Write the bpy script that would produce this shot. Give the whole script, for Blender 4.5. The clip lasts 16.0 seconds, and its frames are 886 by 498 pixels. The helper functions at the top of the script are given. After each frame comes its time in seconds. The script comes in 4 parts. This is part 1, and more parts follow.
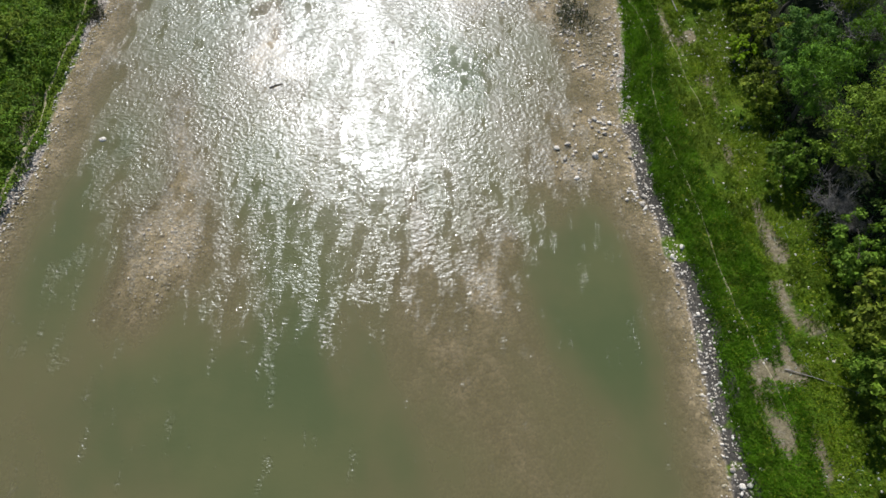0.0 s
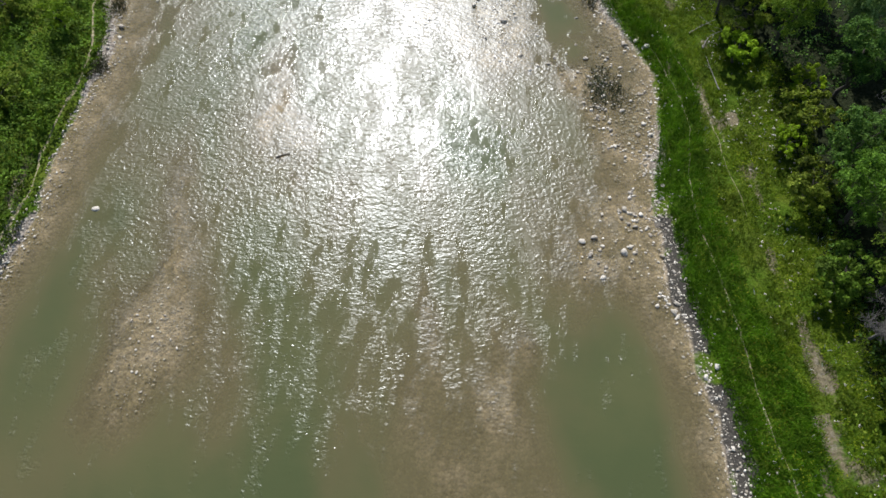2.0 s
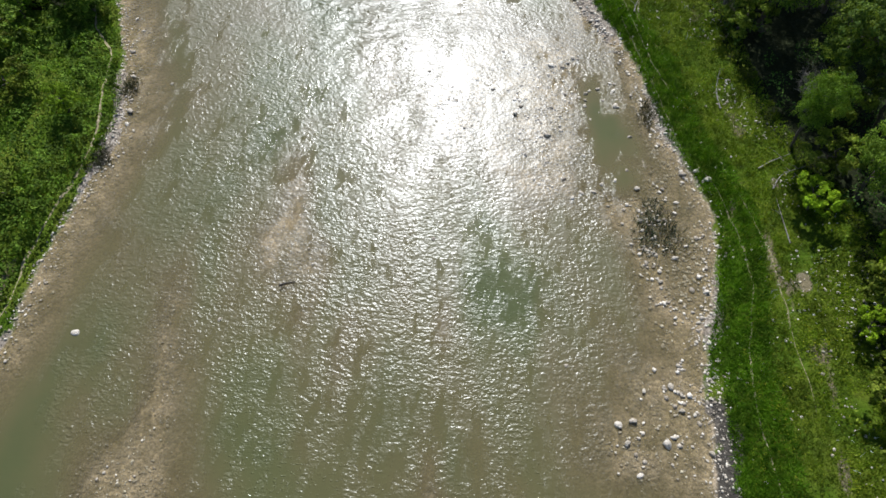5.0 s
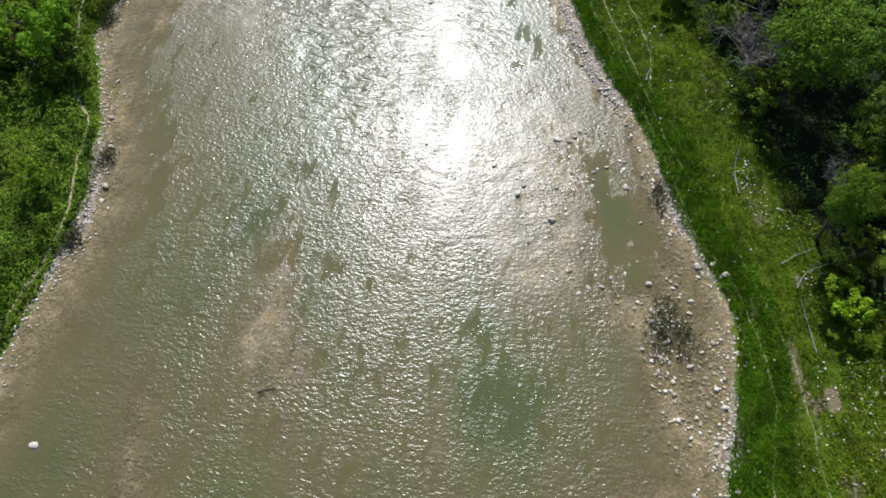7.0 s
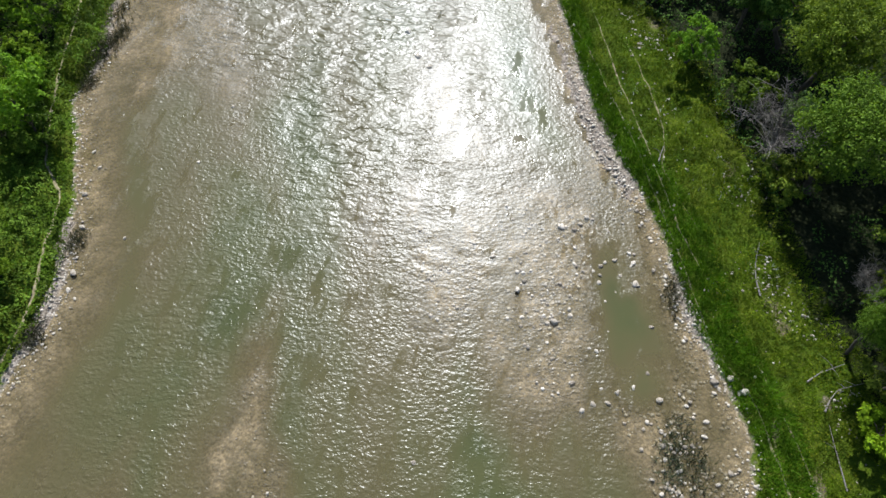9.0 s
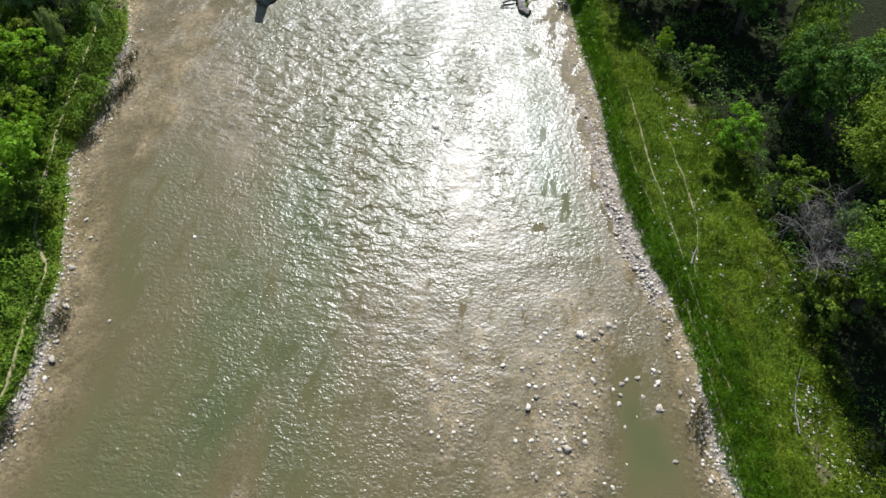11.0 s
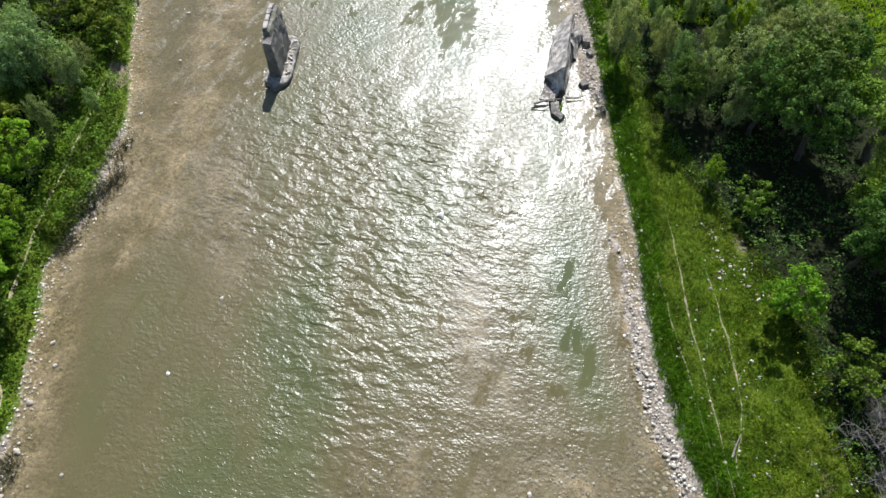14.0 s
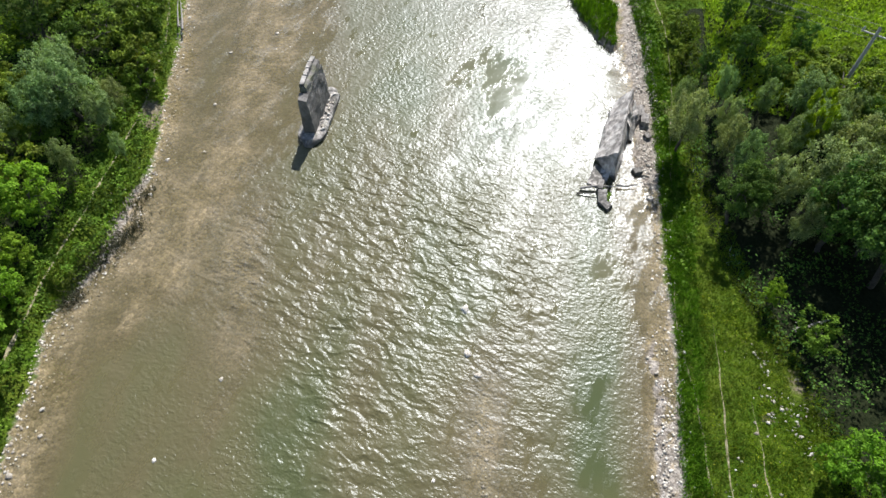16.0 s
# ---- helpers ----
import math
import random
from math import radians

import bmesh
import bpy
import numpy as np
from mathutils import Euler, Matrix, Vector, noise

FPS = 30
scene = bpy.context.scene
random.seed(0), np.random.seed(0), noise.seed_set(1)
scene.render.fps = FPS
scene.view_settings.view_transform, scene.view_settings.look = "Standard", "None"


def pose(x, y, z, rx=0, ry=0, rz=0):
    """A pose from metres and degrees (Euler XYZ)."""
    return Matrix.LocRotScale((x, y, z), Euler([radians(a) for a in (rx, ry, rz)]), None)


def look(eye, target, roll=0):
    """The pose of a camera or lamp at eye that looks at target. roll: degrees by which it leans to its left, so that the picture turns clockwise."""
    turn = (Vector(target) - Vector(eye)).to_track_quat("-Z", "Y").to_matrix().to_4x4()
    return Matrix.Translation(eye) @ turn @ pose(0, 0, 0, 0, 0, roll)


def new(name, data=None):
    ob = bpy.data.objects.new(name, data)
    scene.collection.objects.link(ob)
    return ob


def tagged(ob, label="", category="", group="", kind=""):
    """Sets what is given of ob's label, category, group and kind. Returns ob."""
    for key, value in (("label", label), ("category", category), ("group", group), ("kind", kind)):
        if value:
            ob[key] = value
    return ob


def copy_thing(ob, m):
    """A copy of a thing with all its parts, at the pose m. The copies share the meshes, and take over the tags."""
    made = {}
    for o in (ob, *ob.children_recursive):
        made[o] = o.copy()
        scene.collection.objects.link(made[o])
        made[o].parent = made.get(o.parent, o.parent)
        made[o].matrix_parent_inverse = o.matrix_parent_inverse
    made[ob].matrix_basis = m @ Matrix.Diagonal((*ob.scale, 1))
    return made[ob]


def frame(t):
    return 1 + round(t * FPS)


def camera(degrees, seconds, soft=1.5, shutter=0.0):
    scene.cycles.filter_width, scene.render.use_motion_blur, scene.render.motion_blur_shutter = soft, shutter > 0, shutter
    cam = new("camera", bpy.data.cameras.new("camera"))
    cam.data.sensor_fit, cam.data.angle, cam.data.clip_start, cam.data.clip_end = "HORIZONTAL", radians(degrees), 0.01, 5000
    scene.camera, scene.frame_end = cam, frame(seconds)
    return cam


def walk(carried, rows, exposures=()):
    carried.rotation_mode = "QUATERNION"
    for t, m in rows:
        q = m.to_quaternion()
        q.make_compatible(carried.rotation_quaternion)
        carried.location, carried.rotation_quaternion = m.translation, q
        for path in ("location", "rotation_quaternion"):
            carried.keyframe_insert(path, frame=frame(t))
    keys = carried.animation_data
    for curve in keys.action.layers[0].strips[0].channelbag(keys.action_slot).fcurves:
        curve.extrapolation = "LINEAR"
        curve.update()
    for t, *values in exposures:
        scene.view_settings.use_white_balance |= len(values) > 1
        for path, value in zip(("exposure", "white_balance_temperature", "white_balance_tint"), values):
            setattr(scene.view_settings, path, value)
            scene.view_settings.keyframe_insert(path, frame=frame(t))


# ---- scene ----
cam = camera(69.2, 16.0)
METRES, EYE, TILT, LEAN, TURN = 55.13, 36.3, 0.0, 0.0, 2.5
ROWS = [
    (0.0, 0.0, 0.0, 0.0, -1.49, -60.87, 0.83),
    (0.5, 0.0022, 0.0311, -0.0012, -1.17, -60.76, 0.84),
    (1.0, 0.0039, 0.0625, -0.0024, -0.6, -60.61, 0.83),
    (1.5, 0.0044, 0.0941, -0.0028, 0.64, -60.52, 0.82),
    (2.0, 0.0043, 0.1257, -0.0033, 1.43, -60.42, 0.78),
    (2.5, 0.0041, 0.1575, -0.0034, 2.03, -60.34, 0.74),
    (3.0, 0.0038, 0.1881, -0.0047, 2.83, -60.15, 0.72),
    (3.5, 0.0035, 0.22, -0.0053, 4.71, -60.0, 0.75),
    (4.0, 0.0035, 0.2526, -0.0057, 5.75, -59.9, 0.8),
    (6.5, -0.0021, 0.4085, -0.0064, 7.09, -59.12, 0.67),
    (7.0, -0.0031, 0.4376, -0.0059, 7.34, -59.0, 0.66),
    (7.5, -0.0035, 0.469, -0.0055, 7.6, -58.87, 0.69),
    (8.0, -0.0032, 0.5001, -0.0056, 7.88, -58.69, 0.73),
    (8.5, -0.0023, 0.5319, -0.005, 8.19, -58.57, 0.8),
    (9.0, -0.0022, 0.563, -0.0051, 8.46, -58.4, 0.86),
    (11.5, -0.0153, 0.7186, -0.0017, 12.8, -57.62, 0.79),
    (12.0, -0.0185, 0.7498, -0.001, 13.76, -57.45, 0.79),
    (12.5, -0.0222, 0.7807, -0.0004, 14.72, -57.28, 0.77),
    (13.0, -0.0258, 0.8125, 0.0005, 15.29, -57.17, 0.82),
    (13.5, -0.0306, 0.8425, 0.0009, 15.7, -56.97, 0.77),
    (14.0, -0.0353, 0.8733, 0.0019, 16.13, -56.82, 0.74),
    (14.5, -0.0406, 0.9051, 0.0041, 16.68, -56.77, 0.7),
    (15.0, -0.0462, 0.9364, 0.0047, 18.03, -56.6, 0.66),
    (15.5, -0.0516, 0.9676, 0.0061, 20.26, -56.44, 0.64),
    (16.0, -0.0561, 0.9957, 0.007, 23.03, -56.27, 0.63),
]
walk(cam, [(t, pose(0, 0, EYE, TILT, LEAN, TURN) @ pose(METRES * x, METRES * y, METRES * z, 90 + pitch, roll, yaw)) for t, x, y, z, yaw, pitch, roll in ROWS],
     [(0.0, 0.58), (4.0, 0.59), (8.0, 0.65), (12.5, 0.89), (16.0, 0.98)])


# ---- light ----
SUN_EL, SUN_AZ = 47.5, -11.5
sun_dir = Vector((math.sin(radians(SUN_AZ)) * math.cos(radians(SUN_EL)), math.cos(radians(SUN_AZ)) * math.cos(radians(SUN_EL)), math.sin(radians(SUN_EL))))
world = bpy.data.worlds.new("sky")
scene.world = world
world.use_nodes = True
sky = world.node_tree.nodes.new("ShaderNodeTexSky")
sky.sky_type, sky.sun_disc, sky.sun_elevation, sky.sun_rotation = "NISHITA", False, radians(SUN_EL), radians(SUN_AZ)
sky.dust_density, sky.air_density = 0.4, 1.0
world.node_tree.links.new(sky.outputs[0], world.node_tree.nodes["Background"].inputs[0])
world.node_tree.nodes["Background"].inputs[1].default_value = 0.080
lamp = bpy.data.lights.new("sun", "SUN")
lamp.energy, lamp.angle, lamp.color = 4.7, radians(0.53), (1.0, 0.985, 0.97)
new("sun", lamp).matrix_world = look(sun_dir * 300, (0, 0, 0))


# ---- small tools ----
RNG = np.random.RandomState(7)
TABLE = np.random.RandomState(3).rand(256, 256)


def vnoise(x, y):
    """Smooth lattice noise, 0 to 1, for arrays."""
    xi, yi = np.floor(x).astype(int), np.floor(y).astype(int)
    fx, fy = x - xi, y - yi
    fx, fy = fx * fx * (3 - 2 * fx), fy * fy * (3 - 2 * fy)
    a, b = TABLE[xi & 255, yi & 255], TABLE[(xi + 1) & 255, yi & 255]
    c, d = TABLE[xi & 255, (yi + 1) & 255], TABLE[(xi + 1) & 255, (yi + 1) & 255]
    return (a * (1 - fx) + b * fx) * (1 - fy) + (c * (1 - fx) + d * fx) * fy


def fbm(x, y, octaves=4):
    total, amp, norm = 0, 1.0, 0.0
    for i in range(octaves):
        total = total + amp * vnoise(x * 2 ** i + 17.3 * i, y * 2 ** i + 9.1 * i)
        norm += amp
        amp *= 0.5
    return total / norm


def smooth(a, b, v):
    u = np.clip((v - a) / (b - a), 0, 1)
    return u * u * (3 - 2 * u)


def mesh_from(name, verts, faces, material=None, shade=False):
    """A mesh from arrays: verts n x 3, faces m x k."""
    verts, faces = np.asarray(verts, dtype=np.float32), np.asarray(faces, dtype=np.int32)
    me = bpy.data.meshes.new(name)
    m, k = faces.shape
    me.vertices.add(len(verts))
    me.vertices.foreach_set("co", verts.ravel())
    me.loops.add(m * k)
    me.loops.foreach_set("vertex_index", faces.ravel())
    me.polygons.add(m)
    me.polygons.foreach_set("loop_start", np.arange(0, m * k, k, dtype=np.int32))
    if shade:
        me.polygons.foreach_set("use_smooth", np.ones(m, dtype=bool))
    me.update(calc_edges=True)
    if material:
        me.materials.append(material)
    return me


def set_attr(me, name, values):
    me.attributes.new(name, "FLOAT", "POINT").data.foreach_set("value", np.asarray(values, dtype=np.float32).ravel())


def part(name, data, parent=None, label=""):
    ob = new(name, data)
    if parent:
        ob.parent = parent
    return tagged(ob, label)


def bm_mesh(name, bm, material, shade=False):
    me = bpy.data.meshes.new(name)
    if shade:
        for f in bm.faces:
            f.smooth = True
    bm.to_mesh(me)
    bm.free()
    me.materials.append(material)
    return me


def tube(points, radii, sides=6):
    """A tapered tube along points: verts, quads."""
    pts = [Vector(p) for p in points]
    verts, faces = [], []
    for i, p in enumerate(pts):
        d = (pts[min(i + 1, len(pts) - 1)] - pts[max(i - 1, 0)]).normalized()
        u = d.orthogonal().normalized()
        w = d.cross(u)
        for k in range(sides):
            a = 2 * math.pi * k / sides
            verts.append(p + (u * math.cos(a) + w * math.sin(a)) * radii[i])
        if i:
            o = (i - 1) * sides
            faces += [(o + k, o + (k + 1) % sides, o + sides + (k + 1) % sides, o + sides + k) for k in range(sides)]
    return [tuple(v) for v in verts], faces


def tubes_mesh(name, runs, material, sides=6):
    verts, faces = [], []
    for points, radii in runs:
        v, f = tube(points, radii, sides)
        faces += [tuple(i + len(verts) for i in q) for q in f]
        verts += v
    return mesh_from(name, verts, faces, material, True)


# ---- materials ----
CHOP = 0.061  # height of the common ripples, metres


class Mat:
    """A node material with short ways to add and join nodes."""

    def __init__(self, name):
        self.m = bpy.data.materials.new(name)
        self.m.use_nodes = True
        self.t = self.m.node_tree
        self.bsdf = self.t.nodes["Principled BSDF"]
        self.out = self.t.nodes["Material Output"]

    def node(self, kind, **inputs):
        n = self.t.nodes.new("ShaderNode" + kind)
        for key, value in inputs.items():
            self.put(n.inputs[key.replace("_", " ")], value)
        return n

    def put(self, socket, value):
        if isinstance(value, bpy.types.NodeSocket):
            self.t.links.new(value, socket)
        else:
            socket.default_value = value

    def coords(self, scale=(1, 1, 1), source="Object"):
        if source == "World":
            c = self.node("NewGeometry").outputs["Position"]
        else:
            c = self.node("TexCoord").outputs[source]
        return self.node("Mapping", Vector=c, Scale=scale).outputs[0]

    def noise(self, scale, detail=4, rough=0.55, vector=None):
        n = self.node("TexNoise", Scale=scale, Detail=detail, Roughness=rough)
        if vector:
            self.put(n.inputs["Vector"], vector)
        return n.outputs[0]

    def ramp(self, fac, stops):
        n = self.node("ValToRGB", Fac=fac)
        while len(n.color_ramp.elements) < len(stops):
            n.color_ramp.elements.new(0.5)
        for e, (at, colour) in zip(n.color_ramp.elements, stops):
            e.position = at
            e.color = (*colour, 1) if len(colour) == 3 else colour
        return n.outputs[0]

    def mix(self, fac, a, b, blend="MIX"):
        n = self.t.nodes.new("ShaderNodeMix")
        n.data_type, n.blend_type = "RGBA", blend
        for socket, value in ((n.inputs[0], fac), (n.inputs[6], a), (n.inputs[7], b)):
            self.put(socket, (*value, 1) if isinstance(value, tuple) and len(value) == 3 else value)
        return n.outputs[2]

    def math(self, op, a, b=0.0, c=0.0):
        n = self.t.nodes.new("ShaderNodeMath")
        n.operation = op
        for socket, value in zip(n.inputs, (a, b, c)):
            self.put(socket, value)
        return n.outputs[0]

    def span(self, v, a, b, lo=0.0, hi=1.0):
        n = self.node("MapRange")
        n.interpolation_type = "SMOOTHSTEP"
        for socket, value in zip(n.inputs, (v, a, b, lo, hi)):
            self.put(socket, value)
        return n.outputs[0]

    def attr(self, name):
        n = self.node("Attribute")
        n.attribute_name = name
        return n.outputs["Fac"]

    def bump(self, height, distance=0.05, strength=1.0):
        return self.node("Bump", Height=height, Distance=distance, Strength=strength).outputs[0]


def bark_material(name, dark, light, scale=3.0):
    m = Mat(name)
    v = m.coords((scale, scale, scale * 0.3))
    n = m.noise(4, 6, 0.7, v)
    m.put(m.bsdf.inputs["Base Color"], m.ramp(n, [(0.3, dark), (0.7, light)]))
    m.put(m.bsdf.inputs["Normal"], m.bump(n, 0.04))
    m.bsdf.inputs["Roughness"].default_value = 0.9
    return m.m


def leaf_material(name, dark, mid, light, glow=0.35, patchy=(0.55, 0.72, 1.25)):
    """Leaves: each leaf its own tone, each plant its own shade, light passing through."""
    m = Mat(name)
    tone = m.node("NewGeometry").outputs["Random Per Island"]
    plant = m.node("ObjectInfo").outputs["Random"]
    col = m.ramp(tone, [(0.0, dark), (0.5, mid), (1.0, light)])
    patch = m.span(m.noise(patchy[0], 3, 0.6, m.coords((1, 1, 1), "World")), 0.32, 0.68, patchy[1], patchy[2])
    col = m.mix(1.0, col, m.node("CombineColor", Red=m.math("MULTIPLY", patch, m.span(plant, 0, 1, 0.85, 1.15)), Green=patch, Blue=m.math("MULTIPLY", patch, 0.95)).outputs[0], "MULTIPLY")
    m.put(m.bsdf.inputs["Base Color"], col)
    m.bsdf.inputs["Roughness"].default_value = 0.7
    m.bsdf.inputs["Specular IOR Level"].default_value = 0.12
    through_leaf = m.node("BsdfTranslucent", Color=m.mix(1.0, col, (1.0, 1.0, 0.45), "MULTIPLY"))
    mixed = m.node("MixShader", Fac=glow)
    m.t.links.new(m.bsdf.outputs[0], mixed.inputs[1])
    m.t.links.new(through_leaf.outputs[0], mixed.inputs[2])
    m.t.links.new(mixed.outputs[0], m.out.inputs[0])
    return m.m


def stone_material(name, dark, mid, light, scale=2.0):
    m = Mat(name)
    v = m.coords((scale, scale, scale))
    n = m.noise(3, 6, 0.65, v)
    tint = m.node("ObjectInfo").outputs["Random"]
    island = m.node("NewGeometry").outputs["Random Per Island"]
    base = m.ramp(m.math("FRACT", m.math("ADD", tint, island)), [(0.0, dark), (0.45, mid), (1.0, light)])
    col = m.mix(m.span(n, 0.35, 0.7), base, m.mix(1.0, base, (0.62, 0.58, 0.52), "MULTIPLY"))
    m.put(m.bsdf.inputs["Base Color"], col)
    m.put(m.bsdf.inputs["Normal"], m.bump(m.noise(14, 5, 0.6, v), 0.03))
    m.bsdf.inputs["Roughness"].default_value = 0.85
    return m.m


def concrete_material(name, bright, tide_shade_reach, moss=0.5, streaks=0.8):
    m = Mat(name)
    v = m.coords()
    big, fine = m.noise(1.3, 8, 0.65, v), m.noise(9, 6, 0.7, v)
    col = m.ramp(big, [(0.40, tuple(c * bright for c in (0.035, 0.031, 0.028))), (0.5, tuple(c * bright for c in (0.125, 0.113, 0.103))), (0.60, tuple(c * bright for c in (0.225, 0.208, 0.190)))])
    streak = m.noise(2.2, 4, 0.6, m.coords((2.5, 2.5, 0.25)))
    col = m.mix(m.span(streak, 0.5, 0.68, 0, streaks), col, (0.034, 0.031, 0.027))
    col = m.mix(m.span(m.noise(1.6, 4, 0.6, v), 0.62 - 0.2 * moss, 0.75 - 0.15 * moss, 0, moss), col, (0.070, 0.078, 0.028))
    # darker low down: waterline stain, plus shade of the pier's front put in colour
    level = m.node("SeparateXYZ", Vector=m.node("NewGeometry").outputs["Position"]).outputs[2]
    tide_shade = m.span(m.math("ADD", level, m.math("MULTIPLY", m.math("SUBTRACT", big, 0.5), 2.0)), 0.4 * tide_shade_reach, 2.4 * tide_shade_reach, 0.9, 0.0)
    col = m.mix(tide_shade, col, (0.035, 0.033, 0.024))
    m.put(m.bsdf.inputs["Base Color"], m.mix(0.3, col, m.ramp(fine, [(0.3, (0.087, 0.081, 0.068)), (0.7, (0.279, 0.260, 0.236))])))
    m.put(m.bsdf.inputs["Normal"], m.bump(fine, 0.05))
    m.bsdf.inputs["Roughness"].default_value = 0.9
    return m.m


def ground_material():
    """Riverbed, gravel, mud, bare soil and turf, by the zone weights that the sheet carries."""
    m = Mat("river_ground")
    v = m.coords((1, 1, 1), "World")
    broad, fine = m.noise(0.35, 5, 0.6, v), m.noise(5.0, 6, 0.7, v)
    cells = m.node("TexVoronoi", Vector=v, Scale=3.2)
    small = m.node("TexVoronoi", Vector=v, Scale=9.0)
    pebble = m.mix(0.5, cells.outputs["Color"], small.outputs["Color"])
    grey = m.node("RGBToBW", Color=pebble).outputs[0]
    bed = m.mix(m.span(broad, 0.35, 0.65), (0.182, 0.154, 0.100), (0.308, 0.258, 0.192))
    bed = m.mix(1.0, bed, m.ramp(grey, [(0.2, (0.64, 0.63, 0.60)), (0.52, (0.98, 0.96, 0.93)), (0.85, (1.52, 1.46, 1.38))]), "MULTIPLY")
    gravel = m.ramp(grey, [(0.15, (0.100, 0.085, 0.070)), (0.5, (0.225, 0.195, 0.162)), (0.85, (0.40, 0.36, 0.315))])
    soil = m.mix(fine, (0.085, 0.072, 0.040), (0.200, 0.172, 0.110))
    soil = m.mix(m.span(grey, 0.6, 0.8, 0, 0.7), soil, (0.21, 0.19, 0.15))
    turf = m.mix(m.span(broad, 0.35, 0.65), (0.046, 0.092, 0.006), (0.082, 0.112, 0.012))
    turf = m.mix(m.span(fine, 0.45, 0.75, 0, 0.6), turf, (0.038, 0.041, 0.014))
    # wood floor: leaf litter with the trees' shade mixed into its near-black colour
    shaded_litter = m.mix(m.span(fine, 0.3, 0.7), (0.008, 0.013, 0.005), (0.022, 0.026, 0.011))
    mud = m.mix(fine, (0.024, 0.022, 0.019), (0.090, 0.082, 0.070))
    ragged = m.math("MULTIPLY", m.math("SUBTRACT", m.noise(1.8, 5, 0.7, v), 0.5), 0.9)

    def zone(name):
        return m.span(m.math("ADD", m.attr(name), ragged), 0.38, 0.62)

    col = m.mix(zone("shaded_litter"), turf, shaded_litter)
    col = m.mix(zone("bare"), col, soil)
    col = m.mix(zone("mud"), col, mud)
    col = m.mix(zone("gravel"), col, gravel)
    col = m.mix(m.span(m.attr("bed"), 0.3, 0.7), col, bed)
    m.put(m.bsdf.inputs["Base Color"], col)
    relief = m.math("ADD", m.math("MULTIPLY", cells.outputs["Distance"], -0.6), fine)
    m.put(m.bsdf.inputs["Normal"], m.bump(relief, 0.12))
    m.bsdf.inputs["Roughness"].default_value = 0.92
    m.bsdf.inputs["Specular IOR Level"].default_value = 0.06
    return m.m


def water_material():
    """Silty river water: murk that hides the bed with depth, and a rippled surface that mirrors sun and sky."""
    m = Mat("river_water")
    pos = m.node("NewGeometry").outputs["Position"]
    riffle, depth, waves = m.attr("riffle"), m.attr("depth"), m.attr("waves")

    def lattice(turn, scale):
        return m.node("Mapping", Vector=pos, Rotation=(0, 0, radians(turn)), Scale=scale).outputs[0]

    def wave(vector, scale, detail, distortion):
        n = m.node("TexNoise", Vector=vector, Scale=scale, Detail=detail, Roughness=0.55, Distortion=distortion).outputs[0]
        return m.math("SUBTRACT", n, 0.5)

    across, along = lattice(-14, (1.0, 1.45, 1.0)), lattice(-16, (1.5, 0.5, 1.0))
    gust = m.span(m.noise(0.30, 6, 0.66, along), 0.34, 0.66, 0.5, 1.3)
    ragged = m.math("MULTIPLY", m.math("SUBTRACT", m.noise(0.6, 8, 0.72, along), 0.5), 3.6)
    lively = m.span(m.math("ADD", riffle, ragged), 0.36, 0.72)
    chop = m.math("MULTIPLY", wave(across, 2.35, 2.0, 0.1), CHOP)
    cross = m.math("MULTIPLY", wave(lattice(24, (1.2, 1.5, 1.0)), 3.6, 1.0, 0.0), CHOP * 0.5)
    fine = m.math("MULTIPLY", wave(across, 6.0, 2.0, 0.1), CHOP * 0.16)
    swell = m.math("MULTIPLY", wave(lattice(-24, (0.8, 1.5, 1.0)), 1.15, 1.0, 0.5), m.math("MULTIPLY", waves, 0.20))
    height = m.math("ADD", m.math("ADD", chop, cross), m.math("ADD", fine, swell))
    height = m.math("MULTIPLY", height, m.math("MULTIPLY", m.math("ADD", 0.08, m.math("MULTIPLY", lively, m.attr("strength"))), gust))
    # single steep wavelets that flash far from the sun's mirror point
    flecks = m.math("MAXIMUM", m.math("SUBTRACT", wave(lattice(-14, (1, 1.3, 1)), 4.2, 1.0, 0.5), 0.10), 0.0)
    where = m.span(m.math("ADD", m.noise(0.5, 6, 0.75, along), m.math("MULTIPLY", m.attr("flecks"), 0.5)), 0.62, 0.85)
    height = m.math("ADD", height, m.math("MULTIPLY", flecks, m.math("MULTIPLY", where, 0.13)))
    normal = m.bump(height, 1.0, 1.0)
    murk_tone = m.noise(0.12, 4, 0.55, pos)
    murk = m.mix(m.span(depth, 0.12, 1.05), (0.112, 0.093, 0.044), m.mix(m.span(murk_tone, 0.35, 0.65), (0.054, 0.066, 0.026), (0.072, 0.076, 0.031)))
    body = m.node("BsdfDiffuse", Color=murk, Normal=normal)
    clear = m.node("BsdfTransparent", Color=(0.94, 0.94, 0.88, 1))
    hide = m.math("SUBTRACT", 1.0, m.math("POWER", 2.718, m.math("MULTIPLY", depth, -3.4)))
    lower = m.node("MixShader", Fac=hide)
    m.t.links.new(clear.outputs[0], lower.inputs[1])
    m.t.links.new(body.outputs[0], lower.inputs[2])
    gloss = m.node("BsdfGlossy", Color=(0.92, 0.96, 1.0, 1), Roughness=m.math("ADD", 0.135, m.math("MULTIPLY", lively, m.attr("broken"))), Normal=normal)
    mirror = m.node("Fresnel", IOR=1.34, Normal=normal)
    top = m.node("MixShader", Fac=mirror.outputs[0])
    m.t.links.new(lower.outputs[0], top.inputs[1])
    m.t.links.new(gloss.outputs[0], top.inputs[2])
    m.t.links.new(top.outputs[0], m.out.inputs[0])
    return m.m


